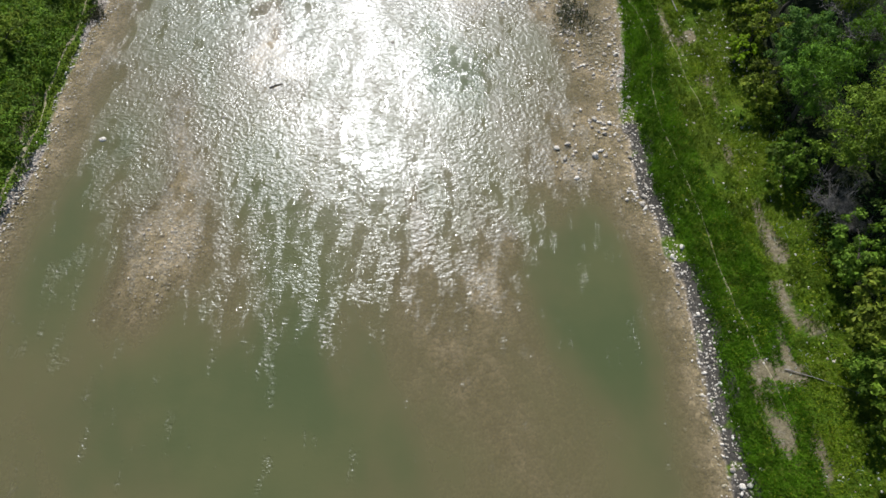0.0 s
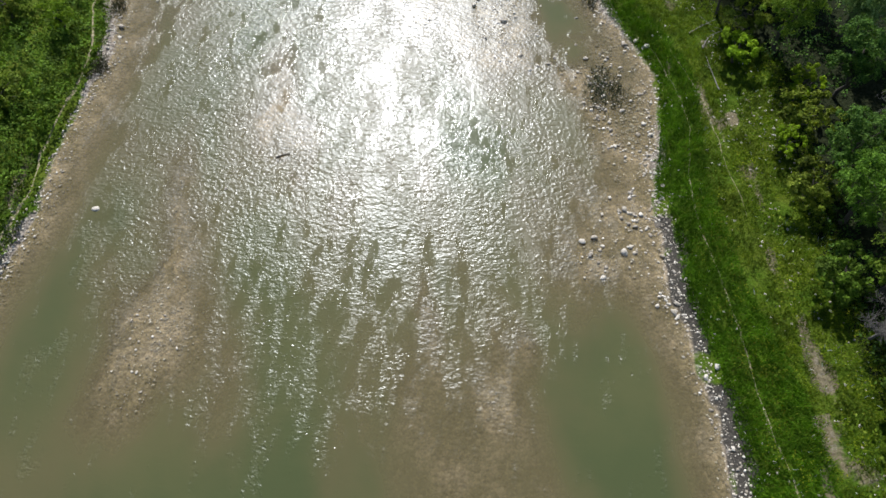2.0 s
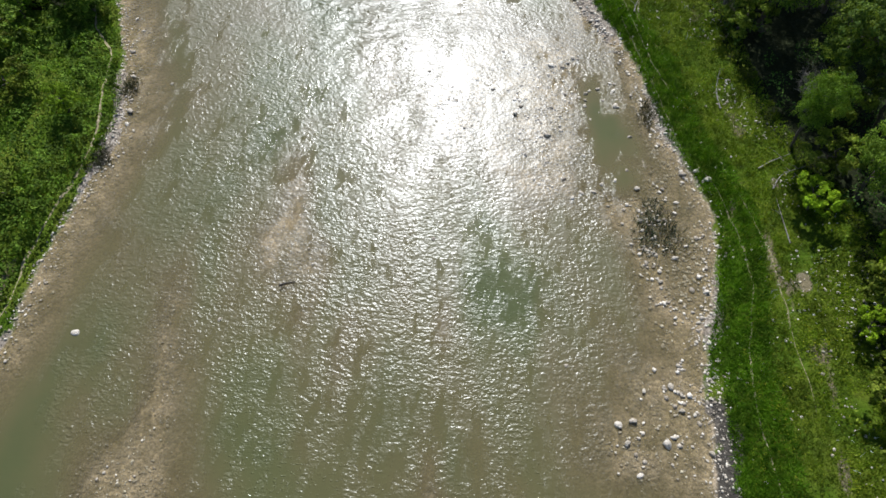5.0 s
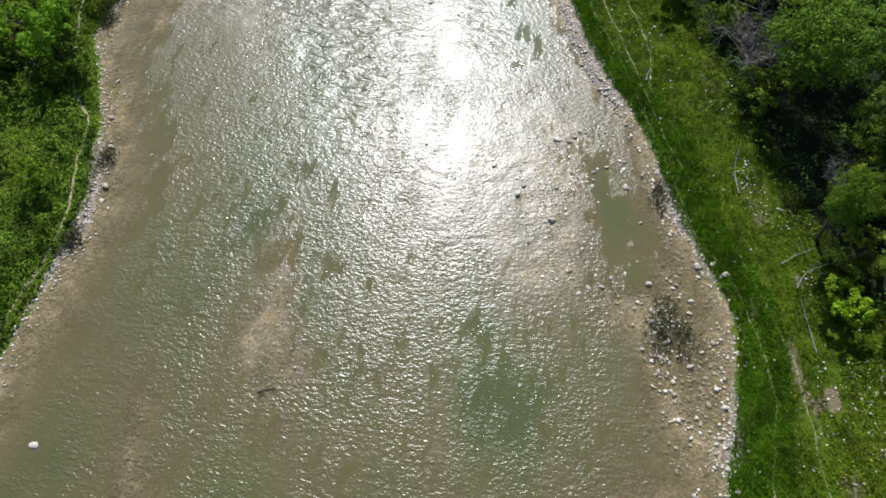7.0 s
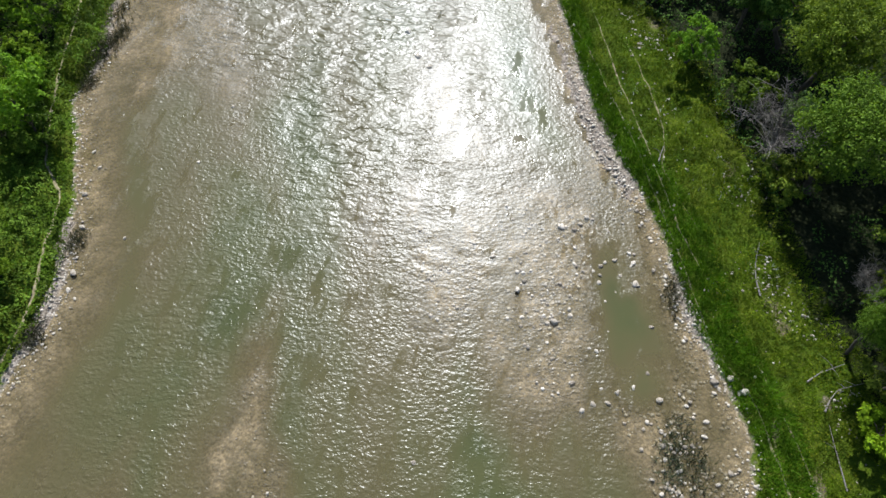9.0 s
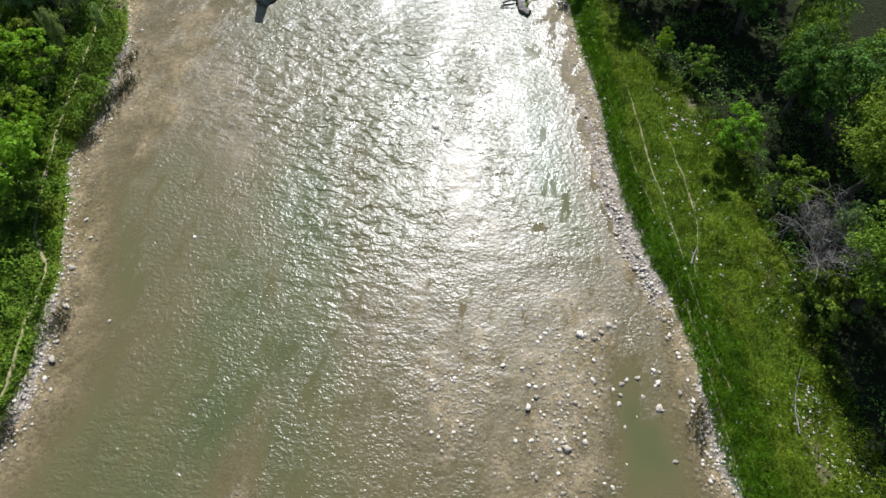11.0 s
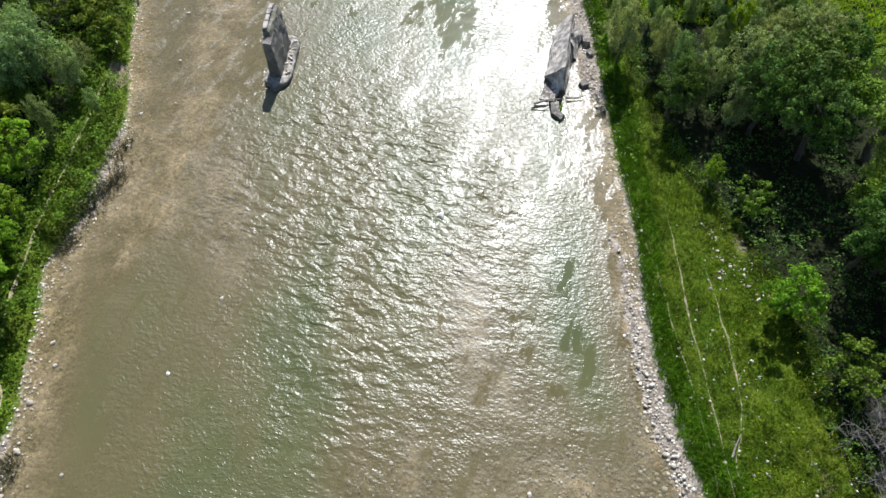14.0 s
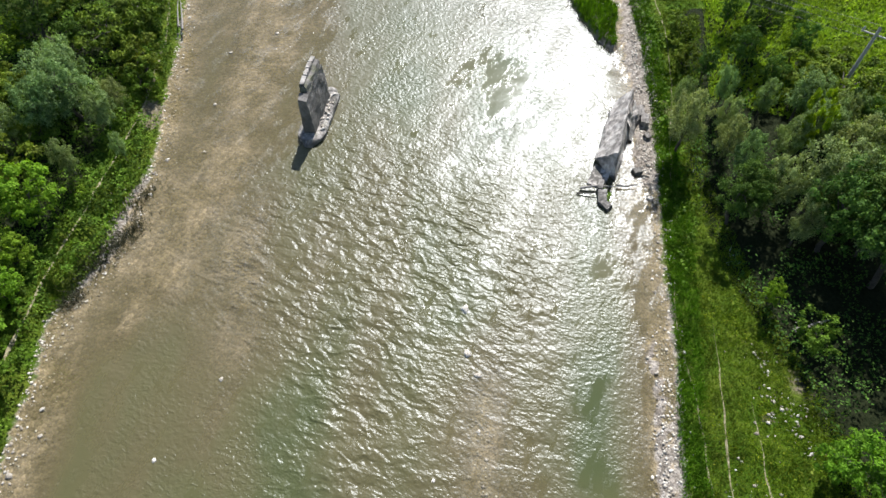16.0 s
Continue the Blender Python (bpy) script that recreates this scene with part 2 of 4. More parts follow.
def path_material():
    m = Mat("trodden_earth")
    v = m.coords((1, 1, 1), "World")
    n = m.noise(4, 6, 0.7, v)
    m.put(m.bsdf.inputs["Base Color"], m.ramp(n, [(0.3, (0.11, 0.105, 0.045)), (0.5, (0.20, 0.175, 0.10)), (0.72, (0.36, 0.325, 0.22))]))
    m.put(m.bsdf.inputs["Normal"], m.bump(n, 0.04))
    m.bsdf.inputs["Roughness"].default_value = 0.95
    return m.m


GROUND, WATER, EARTH = ground_material(), water_material(), path_material()
WEATHERED = concrete_material("weathered_concrete", 2.6, 0.12, 0.1, 0.35)
MOSSY = concrete_material("mossy_concrete", 1.1, 0.3, 0.9)
CONCRETE, BLEACHED = concrete_material("stained_shaded_concrete", 0.85, 1.45), concrete_material("bleached_concrete", 2.0, 0.25)
BARK = bark_material("bark", (0.027, 0.022, 0.016), (0.092, 0.076, 0.059))
DEADWOOD = bark_material("bleached_wood", (0.108, 0.097, 0.086), (0.270, 0.254, 0.232))
GREYWOOD = bark_material("grey_wood", (0.070, 0.064, 0.057), (0.175, 0.164, 0.150))
DARKWOOD = bark_material("wet_wood", (0.016, 0.014, 0.011), (0.059, 0.049, 0.038))
STONE = stone_material("river_stone", (0.27, 0.238, 0.195), (0.45, 0.41, 0.35), (0.68, 0.64, 0.575))
LEAF_GREEN = leaf_material("leaf_green", (0.050, 0.103, 0.010), (0.107, 0.187, 0.019), (0.180, 0.280, 0.038), 0.4)
LEAF_DARK = leaf_material("leaf_dark", (0.028, 0.068, 0.011), (0.062, 0.122, 0.020), (0.110, 0.184, 0.033), 0.32)
LEAF_WILLOW = leaf_material("leaf_willow", (0.110, 0.172, 0.060), (0.195, 0.270, 0.102), (0.300, 0.380, 0.160))
LEAF_BRIGHT = leaf_material("leaf_bright", (0.090, 0.180, 0.012), (0.160, 0.285, 0.020), (0.240, 0.380, 0.040), 0.5)
LEAF_LIME = leaf_material("leaf_lime", (0.12, 0.20, 0.008), (0.20, 0.29, 0.010), (0.29, 0.37, 0.016))
LEAF_BRUSH = leaf_material("leaf_brush", (0.050, 0.092, 0.008), (0.100, 0.162, 0.014), (0.175, 0.240, 0.032), 0.35, (0.8, 0.45, 1.4))
GRASS_LUSH = leaf_material("grass_lush", (0.036, 0.108, 0.004), (0.068, 0.172, 0.006), (0.105, 0.226, 0.010), 0.5, (0.8, 0.6, 1.2))
GRASS_DRY = leaf_material("grass_dry", (0.056, 0.112, 0.004), (0.106, 0.176, 0.006), (0.176, 0.222, 0.016), 0.45, (0.7, 0.45, 1.3))
GRASS_FIELD = leaf_material("grass_field", (0.13, 0.25, 0.016), (0.20, 0.35, 0.024), (0.27, 0.44, 0.045), 0.45, (0.5, 0.7, 1.2))
REED = leaf_material("reed", (0.028, 0.033, 0.020), (0.048, 0.058, 0.033), (0.080, 0.088, 0.052), 0.2)
PETAL = leaf_material("petal", (0.297, 0.302, 0.259), (0.367, 0.367, 0.335), (0.421, 0.416, 0.400), 0.2)

# ---- the lie of the land ----
RIGHT_Y = [-60, 5.3, 10.8, 14.2, 17.6, 20.8, 25, 30, 33.4, 36.8, 41.3, 43.5, 46, 48.2, 50.2, 53.5, 56.9, 60, 62, 65.4, 70, 75.4, 80.6, 85.5, 90, 96, 103.7, 108.7, 160]
RIGHT_X = [17, 14.8, 14.3, 14.4, 14.0, 13.4, 12.3, 12.0, 11.8, 12.4, 12.9, 12.8, 11.7, 10.6, 9.4, 8.5, 7.4, 6.0, 4.6, 2.9, 1.2, -0.2, -2.1, -3.8, -5.5, -7.6, -10.7, -13.2, -42]
LEFT_Y = [-60, 21.7, 24.5, 28, 33, 37.5, 41.8, 43.6, 46.6, 49.3, 53.7, 57.4, 60.5, 63, 66.5, 69, 73.5, 76.5, 80.5, 85.5, 91.7, 160]
LEFT_X = [-33, -30.4, -29.8, -29.5, -30, -29.9, -29.4, -29.4, -30, -31, -33, -34.9, -36.9, -36.8, -36.5, -37.8, -39.2, -40.7, -43.2, -46.2, -50.2, -92]
WOOD_Y = [-60, 5, 15, 20, 30, 43, 47, 51, 57, 62, 67, 73, 77, 81, 85, 90, 99, 110, 160]
WOOD_X = [26, 23.5, 23.3, 22.5, 21.4, 21.3, 19, 16.5, 14.5, 13.6, 11, 9, 6, 2.5, 0, -3, -5.5, -8.5, -38]


def right_shore(y):
    return np.interp(y, RIGHT_Y, RIGHT_X)


def left_shore(y):
    return np.interp(y, LEFT_Y, LEFT_X)


def wood_edge(y):
    return np.interp(y, WOOD_Y, WOOD_X)


def blobs(x, y, spots, warp=0.0):
    """The sum of soft ovals: x, y, half width, half length, weight; they lean with the river. warp: metres by which their edges wander."""
    total = np.zeros_like(x)
    if warp:
        x, y = x + (fbm(x * 0.3 + 31, y * 0.16, 4) - 0.5) * 2 * warp, y + (fbm(x * 0.3 + 77, y * 0.2, 4) - 0.5) * 5 * warp
    for px, py, rx, ry, w in spots:
        lean = 0.12 if py < 45 else 0.38
        dy = y - py
        dx = x - px + lean * dy
        total = total + w * np.exp(-(dx / rx) ** 2 - (dy / ry) ** 2)
    return total


POOLS = [(9.9, 17, 2.7, 8, 0.8), (-11, 9, 9, 5.5, 0.8), (-25, 19, 3.2, 6, 0.4), (-10.8, 20, 3.0, 7, 0.6), (-14, 27, 1.6, 4, 0.35), (-22, 28, 2, 4, 0.3),
         (0.4, 36.5, 2.0, 5.0, 0.85), (-1.8, 41.0, 1.6, 2.6, 0.6), (6.3, 49.3, 1.7, 2.2, 0.9), (-20.5, 39, 2.0, 7, 0.5), (-18.5, 50, 4.2, 7, 0.6), (-18, 60, 3.0, 4.5, 0.6),
         (-2.6, 69.5, 1.5, 5, 0.8), (-6.0, 80, 1.6, 6, 0.4), (-17.8, 92.5, 3, 5, 0.8), (-27, 92, 4, 8, 0.4), (-15, 72, 3, 8, 0.25)]
BARS = [(-19.0, 19.5, 3.4, 6.0, 0.75), (-20.6, 30, 2.0, 6.5, 0.5), (-0.5, 12, 4.2, 6, 0.36), (1.5, 19, 2.4, 5, 0.25), (4.0, 20.5, 0.9, 2.6, 0.45), (6, 8, 3, 5, 0.25), (-3.0, 23, 1.0, 4.0, 0.4),
        (9.5, 28, 3, 5, 0.55), (9.5, 36, 3, 5, 0.45), (8.5, 42.5, 3.2, 4, 0.55), (-13.2, 35, 1.5, 5, 0.6), (-15.3, 42, 1.5, 5, 0.55), (1.2, 47.8, 2.0, 4.0, 0.55), (-9.0, 31, 1.0, 3, 0.3), (-3.6, 33, 0.8, 3, 0.35),
        (-6.5, 52, 4.5, 6.5, 0.58), (0.5, 55, 3.2, 6, 0.5), (-7.8, 65, 3.0, 5, 0.5), (2.5, 61, 2.0, 6, 0.4), (-24, 62, 1.2, 8, 0.22), (-42, 92, 5, 8, 0.3), (-32, 71, 4, 8, 0.3), (-27, 66, 3, 9, 0.2)]
SPITS = [(-6.0, 90.5, 0.7, 3.0, 0.5), (-7.6, 95.5, 0.9, 3.0, 0.5), (2.2, 65.6, 0.6, 4.5, 0.42), (4.8, 61.2, 0.6, 3.0, 0.42), (-0.5, 73.6, 0.45, 4.0, 0.4), (-10.4, 102.5, 1.3, 4.5, 0.55), (-12.2, 107.5, 1.0, 4.0, 0.5), (-12.2, 99.5, 1.6, 1.6, 0.35)]
ISLAND = (-14.9, 105.6)


def island_weight(x, y):
    """1 inside the grassy spit in mid-channel, sloping to 0 round it."""
    along = (x - ISLAND[0]) * -0.55 + (y - ISLAND[1]) * 0.84
    across = (x - ISLAND[0]) * 0.84 + (y - ISLAND[1]) * 0.55
    half = np.interp(along, [-6.5, -4, 0, 6, 20, 24], [-0.6, 0.9, 1.9, 2.3, 2.2, -0.6])
    return smooth(-0.5, 0.7, half - np.abs(across) + (fbm(x * 0.9, y * 0.9, 3) - 0.5) * 0.8)


def shore_gap(x, y):
    """Metres inside the water (positive) or on the land (negative)."""
    wob = (fbm(x * 0.45 + 40, y * 0.45, 3) - 0.5) * 0.9
    return np.minimum(right_shore(y) - x, x - left_shore(y)) * 0.93 + wob


def water_depth(x, y):
    gap = shore_gap(x, y)
    u, v = x * 0.9 + y * 0.3, y * 0.25
    d = 0.50 + 0.8 * blobs(x, y, POOLS, 1.8) - blobs(x, y, BARS, 1.8) + (fbm(u * 0.4, v * 0.45, 5) - 0.5) * 0.6
    _, slot, shelf = calm_margins(x, y)
    d = d - 0.32 * shelf * smooth(24, 32, y) * (1 - 0.4 * smooth(60, 72, y)) - 0.25 * slot
    d = np.clip(d, 0.03, 1.5) * smooth(-0.1, 4.0, gap) + 0.03
    return d * (1 - island_weight(x, y)) - np.clip(blobs(x, y, SPITS, 0.8) * 0.6 - 0.05, 0, 0.3)


def height(x, y):
    gap = shore_gap(x, y)
    bed = -water_depth(x, y) + (fbm(x * 2.3, y * 2.3, 3) - 0.5) * 0.09
    on_right = x > (right_shore(y) + left_shore(y)) / 2
    far = np.maximum(-gap, 0)
    right = 0.12 * smooth(0, 0.5, far) + 0.45 * smooth(0.3, 1.8, far) + 0.45 * smooth(2, 9, far) + 0.5 * smooth(9, 40, far)
    left = 0.10 * smooth(0, 0.5, far) + 0.5 * smooth(0.5, 2.2, far) + 0.5 * smooth(2, 9, far) + 0.8 * smooth(9, 40, far)
    land = np.where(on_right, right, left) + (fbm(x * 0.5, y * 0.5, 4) - 0.5) * 0.35 * smooth(0.3, 3, far)
    h = np.where(gap > 0, bed, land)
    return h + island_weight(x, y) * 0.55


def h1(x, y):
    return float(height(np.array([float(x)]), np.array([float(y)]))[0])


def axis(lo, hi, step, far):
    core = np.arange(lo, hi + step / 2, step)
    grow = step * 1.35 ** np.arange(1, 60)
    out = np.cumsum(grow)
    out = out[out < far]
    return np.concatenate([(lo - out)[::-1], core, hi + out])


def sheet(xs, ys):
    gx, gy = np.meshgrid(xs, ys)
    nx, ny = len(xs), len(ys)
    i = np.arange(nx * ny).reshape(ny, nx)
    faces = np.stack([i[:-1, :-1], i[:-1, 1:], i[1:, 1:], i[1:, :-1]], -1).reshape(-1, 4)
    return gx.ravel(), gy.ravel(), faces


BARE = [(6.9, 76.6, 0.9, 1.0, 1.0), (6.0, 73.8, 0.8, 0.8, 0.6), (19.6, 21.6, 0.35, 2.4, 0.9), (18.8, 27.0, 0.3, 2.4, 0.8), (18.5, 33, 0.5, 1.6, 0.7), (18.9, 13.6, 0.4, 2.6, 0.9), (17.2, 9.6, 0.3, 1.8, 0.9), (20.3, 19.8, 0.4, 1.6, 0.8), (17.2, 37.0, 0.3, 2.5, 0.9), (16.2, 41.0, 0.3, 2.4, 0.9), (14.6, 46.4, 0.25, 2.0, 0.8), (12.6, 60.5, 0.8, 1.6, 0.7), (17.9, 39.2, 0.5, 1.6, 1.0), (19.7, 16.6, 0.7, 2.6, 1.1), (17.3, 12.3, 0.9, 0.9, 1.0), (18.7, 11.4, 0.8, 1.0, 1.0), (17.9, 8.3, 0.45, 2.2, 1.0), (19.5, 6.3, 0.5, 1.6, 1.0),
        (14.2, 43.7, 0.3, 2.0, 0.8), (-42.9, 77.6, 0.8, 1.3, 1.1), (21.2, 14.2, 0.8, 1.2, 0.8), (-5.4, 94.5, 0.5, 2.5, 1.0), (-31.3, 30, 0.6, 3, 0.7), (14.2, 52, 0.6, 2, 0.6), (16.5, 46, 0.5, 2.5, 0.5)]
GRAVEL = [(-29.9, 23.5, 1.0, 4.5, 1.2), (-29.7, 42.7, 0.9, 2.6, 1.2), (-30.6, 47.6, 0.8, 1.8, 1.1), (2.2, 66, 0.9, 6, 1.2), (-0.2, 74, 0.8, 4, 1.0), (5, 60.5, 0.8, 3, 1.0), (9.3, 50.6, 0.8, 3, 1.0),
          (-37.3, 66, 0.9, 5, 0.9), (-6, 90, 1.0, 3, 0.9), (-9.2, 101, 1.0, 5, 1.0), (12.4, 36.5, 0.6, 2, 0.8), (-12, 100, 2, 2, 0.8)]


def build_ground():
    x, y, faces = sheet(axis(-68, 40, 0.5, 900), axis(-8, 124, 0.5, 900))
    me = mesh_from("ground", np.stack([x, y, height(x, y)], 1), faces, GROUND, True)
    gap = shore_gap(x, y)
    isl = island_weight(x, y)
    on_right = x > (right_shore(y) + left_shore(y)) / 2
    set_attr(me, "bed", smooth(-0.25, 0.15, gap) * (1 - isl) * smooth(-0.05, 0.03, water_depth(x, y)))
    set_attr(me, "gravel", np.clip(blobs(x, y, GRAVEL, 0.8), 0, 1.2) * smooth(-2.2, -0.6, gap) + 0.45 * smooth(-0.9, -0.2, gap) + smooth(0.0, -0.1, water_depth(x, y)) * (1 - isl))
    set_attr(me, "mud", on_right * smooth(-1.7, -0.9, gap) * smooth(33, 28, y) * (0.35 + 1.3 * smooth(0.3, 0.6, fbm(x * 0.9 + 7, y * 0.5, 3))))
    set_attr(me, "bare", np.clip(blobs(x, y, BARE, 0.7), 0, 1.1) * (0.55 + 1.1 * smooth(0.35, 0.65, fbm(x * 1.1, y * 0.7, 3))))
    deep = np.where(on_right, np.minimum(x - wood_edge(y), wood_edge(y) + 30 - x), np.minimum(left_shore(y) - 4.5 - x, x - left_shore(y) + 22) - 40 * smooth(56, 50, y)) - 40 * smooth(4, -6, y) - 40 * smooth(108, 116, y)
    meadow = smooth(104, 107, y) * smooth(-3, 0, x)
    set_attr(me, "shaded_litter", smooth(-1.5, 1.5, deep) * (1 - isl) * (1 - meadow))
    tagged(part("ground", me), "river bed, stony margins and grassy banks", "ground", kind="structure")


CALM = [(8.6, 16, 3.2, 9, 0.95), (1, 9, 7, 7, 0.6), (-12, 8, 12, 5, 0.45), (-26, 20, 3, 5, 0.45), (-19, 14, 5, 4, 0.3), (10.5, 33, 2.6, 11, 0.85), (10.2, 43, 2.6, 4.5, 0.8), (6.3, 49.4, 2.0, 2.4, 1.3),
        (1.0, 37.8, 2.4, 3.4, 0.55), (-1.8, 40.6, 1.2, 2.0, 0.4), (6.5, 46.0, 2.0, 3.0, 0.35), (-19, 46, 4, 6, 0.3), (-14, 44, 3, 5, 0.2), (-8, 21, 4, 5, 0.2),
        (-17.9, 92.3, 1.9, 4.2, 0.7), (-21.5, 95, 2.0, 2.0, 0.7), (-2.4, 68.5, 1.0, 4.5, 0.5), (3.5, 53, 3.0, 3.0, 0.35), (-5.6, 81, 1.0, 3.5, 0.4), (-10.5, 98, 1.5, 4, 0.5), (-5.4, 66.6, 0.55, 2.0, 0.6), (-3.6, 64.2, 0.5, 1.6, 0.6), (-1.6, 61, 0.5, 1.8, 0.5), (-12.5, 72.6, 0.8, 1.5, 0.45)]


def calm_margins(x, y):
    """The slack water along both shores: broad on the left, a narrow slot on the right."""
    left = x - left_shore(y)
    width = np.interp(y, [0, 25, 33, 42, 50, 61, 70, 76, 82, 92, 110], [3.5, 3.5, 3.5, 4.4, 5.6, 6.5, 4.5, 7.5, 12.5, 16, 18])
    wander = (fbm(x * 0.25 + 5, y * 0.12, 4) - 0.5) * 5
    right = right_shore(y) - x
    slot = np.interp(y, [0, 56, 60, 70, 78, 84, 92, 110], [0.2, 0.4, 1.0, 1.2, 2.2, 3.0, 2.6, 2.0])
    shelf = width * np.interp(y, [30, 44, 58, 68], [0.75, 0.6, 0.62, 1.05])
    return smooth(1.2, -1.4, left - width + wander), smooth(0.9, -0.5, right - slot + wander * 0.25), smooth(1.2, -1.2, left - shelf + wander * 0.5)


def build_water():
    x, y, faces = sheet(axis(-62, 18, 0.28, 700), axis(-2, 120, 0.28, 700))
    cx, cy = x[faces].mean(1), y[faces].mean(1)
    keep = (cx < right_shore(cy) + 1.5) & (cx > left_shore(cy) - 1.5)
    used, faces = np.unique(faces[keep], return_inverse=True)
    x, y, faces = x[used], y[used], faces.reshape(-1, 4)
    deep = water_depth(x, y)
    slack_left, slack_right, _ = calm_margins(x, y)
    riffle = np.clip(1 - blobs(x, y, CALM, 1.6) - 0.6 * slack_left - np.interp(y, [76, 82, 94], [0.9, 0.3, 0.3]) * slack_right, 0.0, 1) * (0.22 + 0.36 * smooth(10, 19, y) + 0.22 * smooth(21, 31, y) + 0.10 * smooth(34, 46, y)) * (0.4 + 0.6 * smooth(0.2, 2.5, shore_gap(x, y)))
    u, v = x * 0.95 + y * 0.3, y * 0.95 - x * 0.3
    v = v + (fbm(u * 0.3, v * 0.3, 2) - 0.5) * 4
    waves = blobs(x, y, [(-17, 67, 5, 14, 1.0), (-23, 72, 6, 10, 0.8), (-20, 42, 5, 8, 0.4), (-15, 78, 5, 8, 0.7), (-8, 72, 4, 8, 0.5), (-29, 72, 4, 6, 0.5)], 2.0)
    swell = (vnoise(u * 0.55, v * 1.05) - 0.5) * (0.03 + 0.03 * waves) + (vnoise(u * 1.2 + 9, v * 1.9) - 0.5) * (0.025 + 0.05 * waves)
    me = mesh_from("river_water", np.stack([x, y, swell * riffle * (0.5 + vnoise(u * 0.12, v * 0.05))], 1), faces, WATER, True)
    set_attr(me, "depth", np.maximum(-height(x, y), 0.0))
    set_attr(me, "riffle", riffle)
    set_attr(me, "flecks", np.clip(blobs(x, y, [(-17, 52, 7, 9, 0.9), (-10, 22, 6, 7, 0.7), (-22, 26, 5, 6, 0.5), (2, 26, 6, 6, 0.6), (0, 36, 4, 5, 0.7), (-20, 38, 6, 8, 0.6), (-8, 45, 10, 8, 0.4)], 2.0), 0, 1) * (1 - slack_left) * (1 - slack_right))
    set_attr(me, "broken", 0.16 + 0.045 * smooth(44, 66, y) + 0.04 * smooth(0.34, 0.10, deep))
    set_attr(me, "strength", (1 - 0.5 * smooth(0.34, 0.10, deep)) * (0.92 + 0.12 * smooth(40, 28, y) - 0.08 * smooth(46, 58, y) + 0.22 * smooth(66, 84, y) - 0.5 * np.clip(blobs(x, y, [(-13.5, 95.5, 2.6, 6.5, 1.0)], 1.5), 0, 1)))
    set_attr(me, "waves", np.clip(waves, 0, 1))
    tagged(part("river_water", me), "silty green river water with glittering ripples", "river", kind="structure")


build_ground()
build_water()

# ---- footpaths ----
def footpath(points, width, label):
    pts = [Vector((px, py, 0)) for px, py in points]
    dense = []
    for a, b in zip(pts, pts[1:]):
        n = max(2, int((b - a).length / 0.5))
        dense += [a.lerp(b, k / n) for k in range(n)]
    dense.append(pts[-1])
    for _ in range(4):
        dense = [dense[0]] + [(dense[i - 1] + dense[i] * 2 + dense[i + 1]) / 4 for i in range(1, len(dense) - 1)] + [dense[-1]]
    verts, faces = [], []
    for i, p in enumerate(dense):
        d = (dense[min(i + 1, len(dense) - 1)] - dense[max(i - 1, 0)]).normalized()
        side = Vector((d.y, -d.x, 0))
        wob = 0.12 * (noise.noise(p * 0.8))
        w = width * (0.45 + 1.3 * abs(noise.noise(p * 0.6 + Vector((9, 0, 0))))) * min(1, 0.1 + i / 9, 0.1 + (len(dense) - 1 - i) / 9)
        for k in (-0.5, -0.2, 0.2, 0.5):
            q = p + side * (k * w + wob)
            verts.append((q.x, q.y, h1(q.x, q.y) + (0.02 if abs(k) < 0.4 else 0.005)))
        if i:
            o = (i - 1) * 4
            faces += [(o + k, o + k + 1, o + k + 5, o + k + 4) for k in range(3)]
    ob = part("footpath", mesh_from("footpath", verts, faces, EARTH, True))
    tagged(ob, label, "footpath", kind="structure")


LEFT_PATH = [(-31.4, 18), (-30.9, 26.5), (-30.5, 29.6), (-30.9, 33), (-31, 36.6), (-30.6, 40.4), (-30.9, 44.4), (-32.3, 48.4), (-33.3, 52.2), (-35.4, 54.1), (-37.6, 58.6), (-39.4, 63.8), (-40.4, 67.5),
             (-42, 73), (-44.1, 79.2), (-48.2, 86.7), (-51.1, 90.7), (-60, 104)]
TRAILS = [[(16.6, 16.5), (15.9, 22.7), (15.2, 26.6), (14.4, 30), (14.3, 34), (14.9, 38.4), (14.4, 41.4), (13.4, 44.8), (12.4, 46.9), (10.9, 48.5), (9.7, 52.3), (8.9, 55), (7.7, 58.3), (5.3, 64.6), (3.3, 69), (1.8, 73),
           (-0.5, 77.5), (-2.0, 82.5)],
          [(10.8, 55.5), (9.2, 58.4), (7.6, 61.6), (7.8, 64.8), (6.5, 69.2), (4.5, 74.3)], [(-3.6, 88), (-5, 93), (-6.3, 98.5), (-8.5, 105), (-12, 112)],
          [(10.4, 53.2), (8.6, 57.4), (6.9, 62.4), (5.6, 66.2), (4.7, 68.5), (3.7, 71.3), (2.8, 74.5), (1.4, 78.6)],
          [(18.6, 8.4), (17.6, 13.0), (16.4, 18.2), (15.9, 22.4)], [(17.6, 30.5), (16.8, 35.2), (16.2, 40.4), (14.7, 44.6), (12.9, 48.6)]]
footpath(LEFT_PATH, 0.22, "narrow trodden earth footpath through riverside scrub")
for trail in TRAILS:
    footpath(trail, 0.12, "thin worn trail through the bank grass")

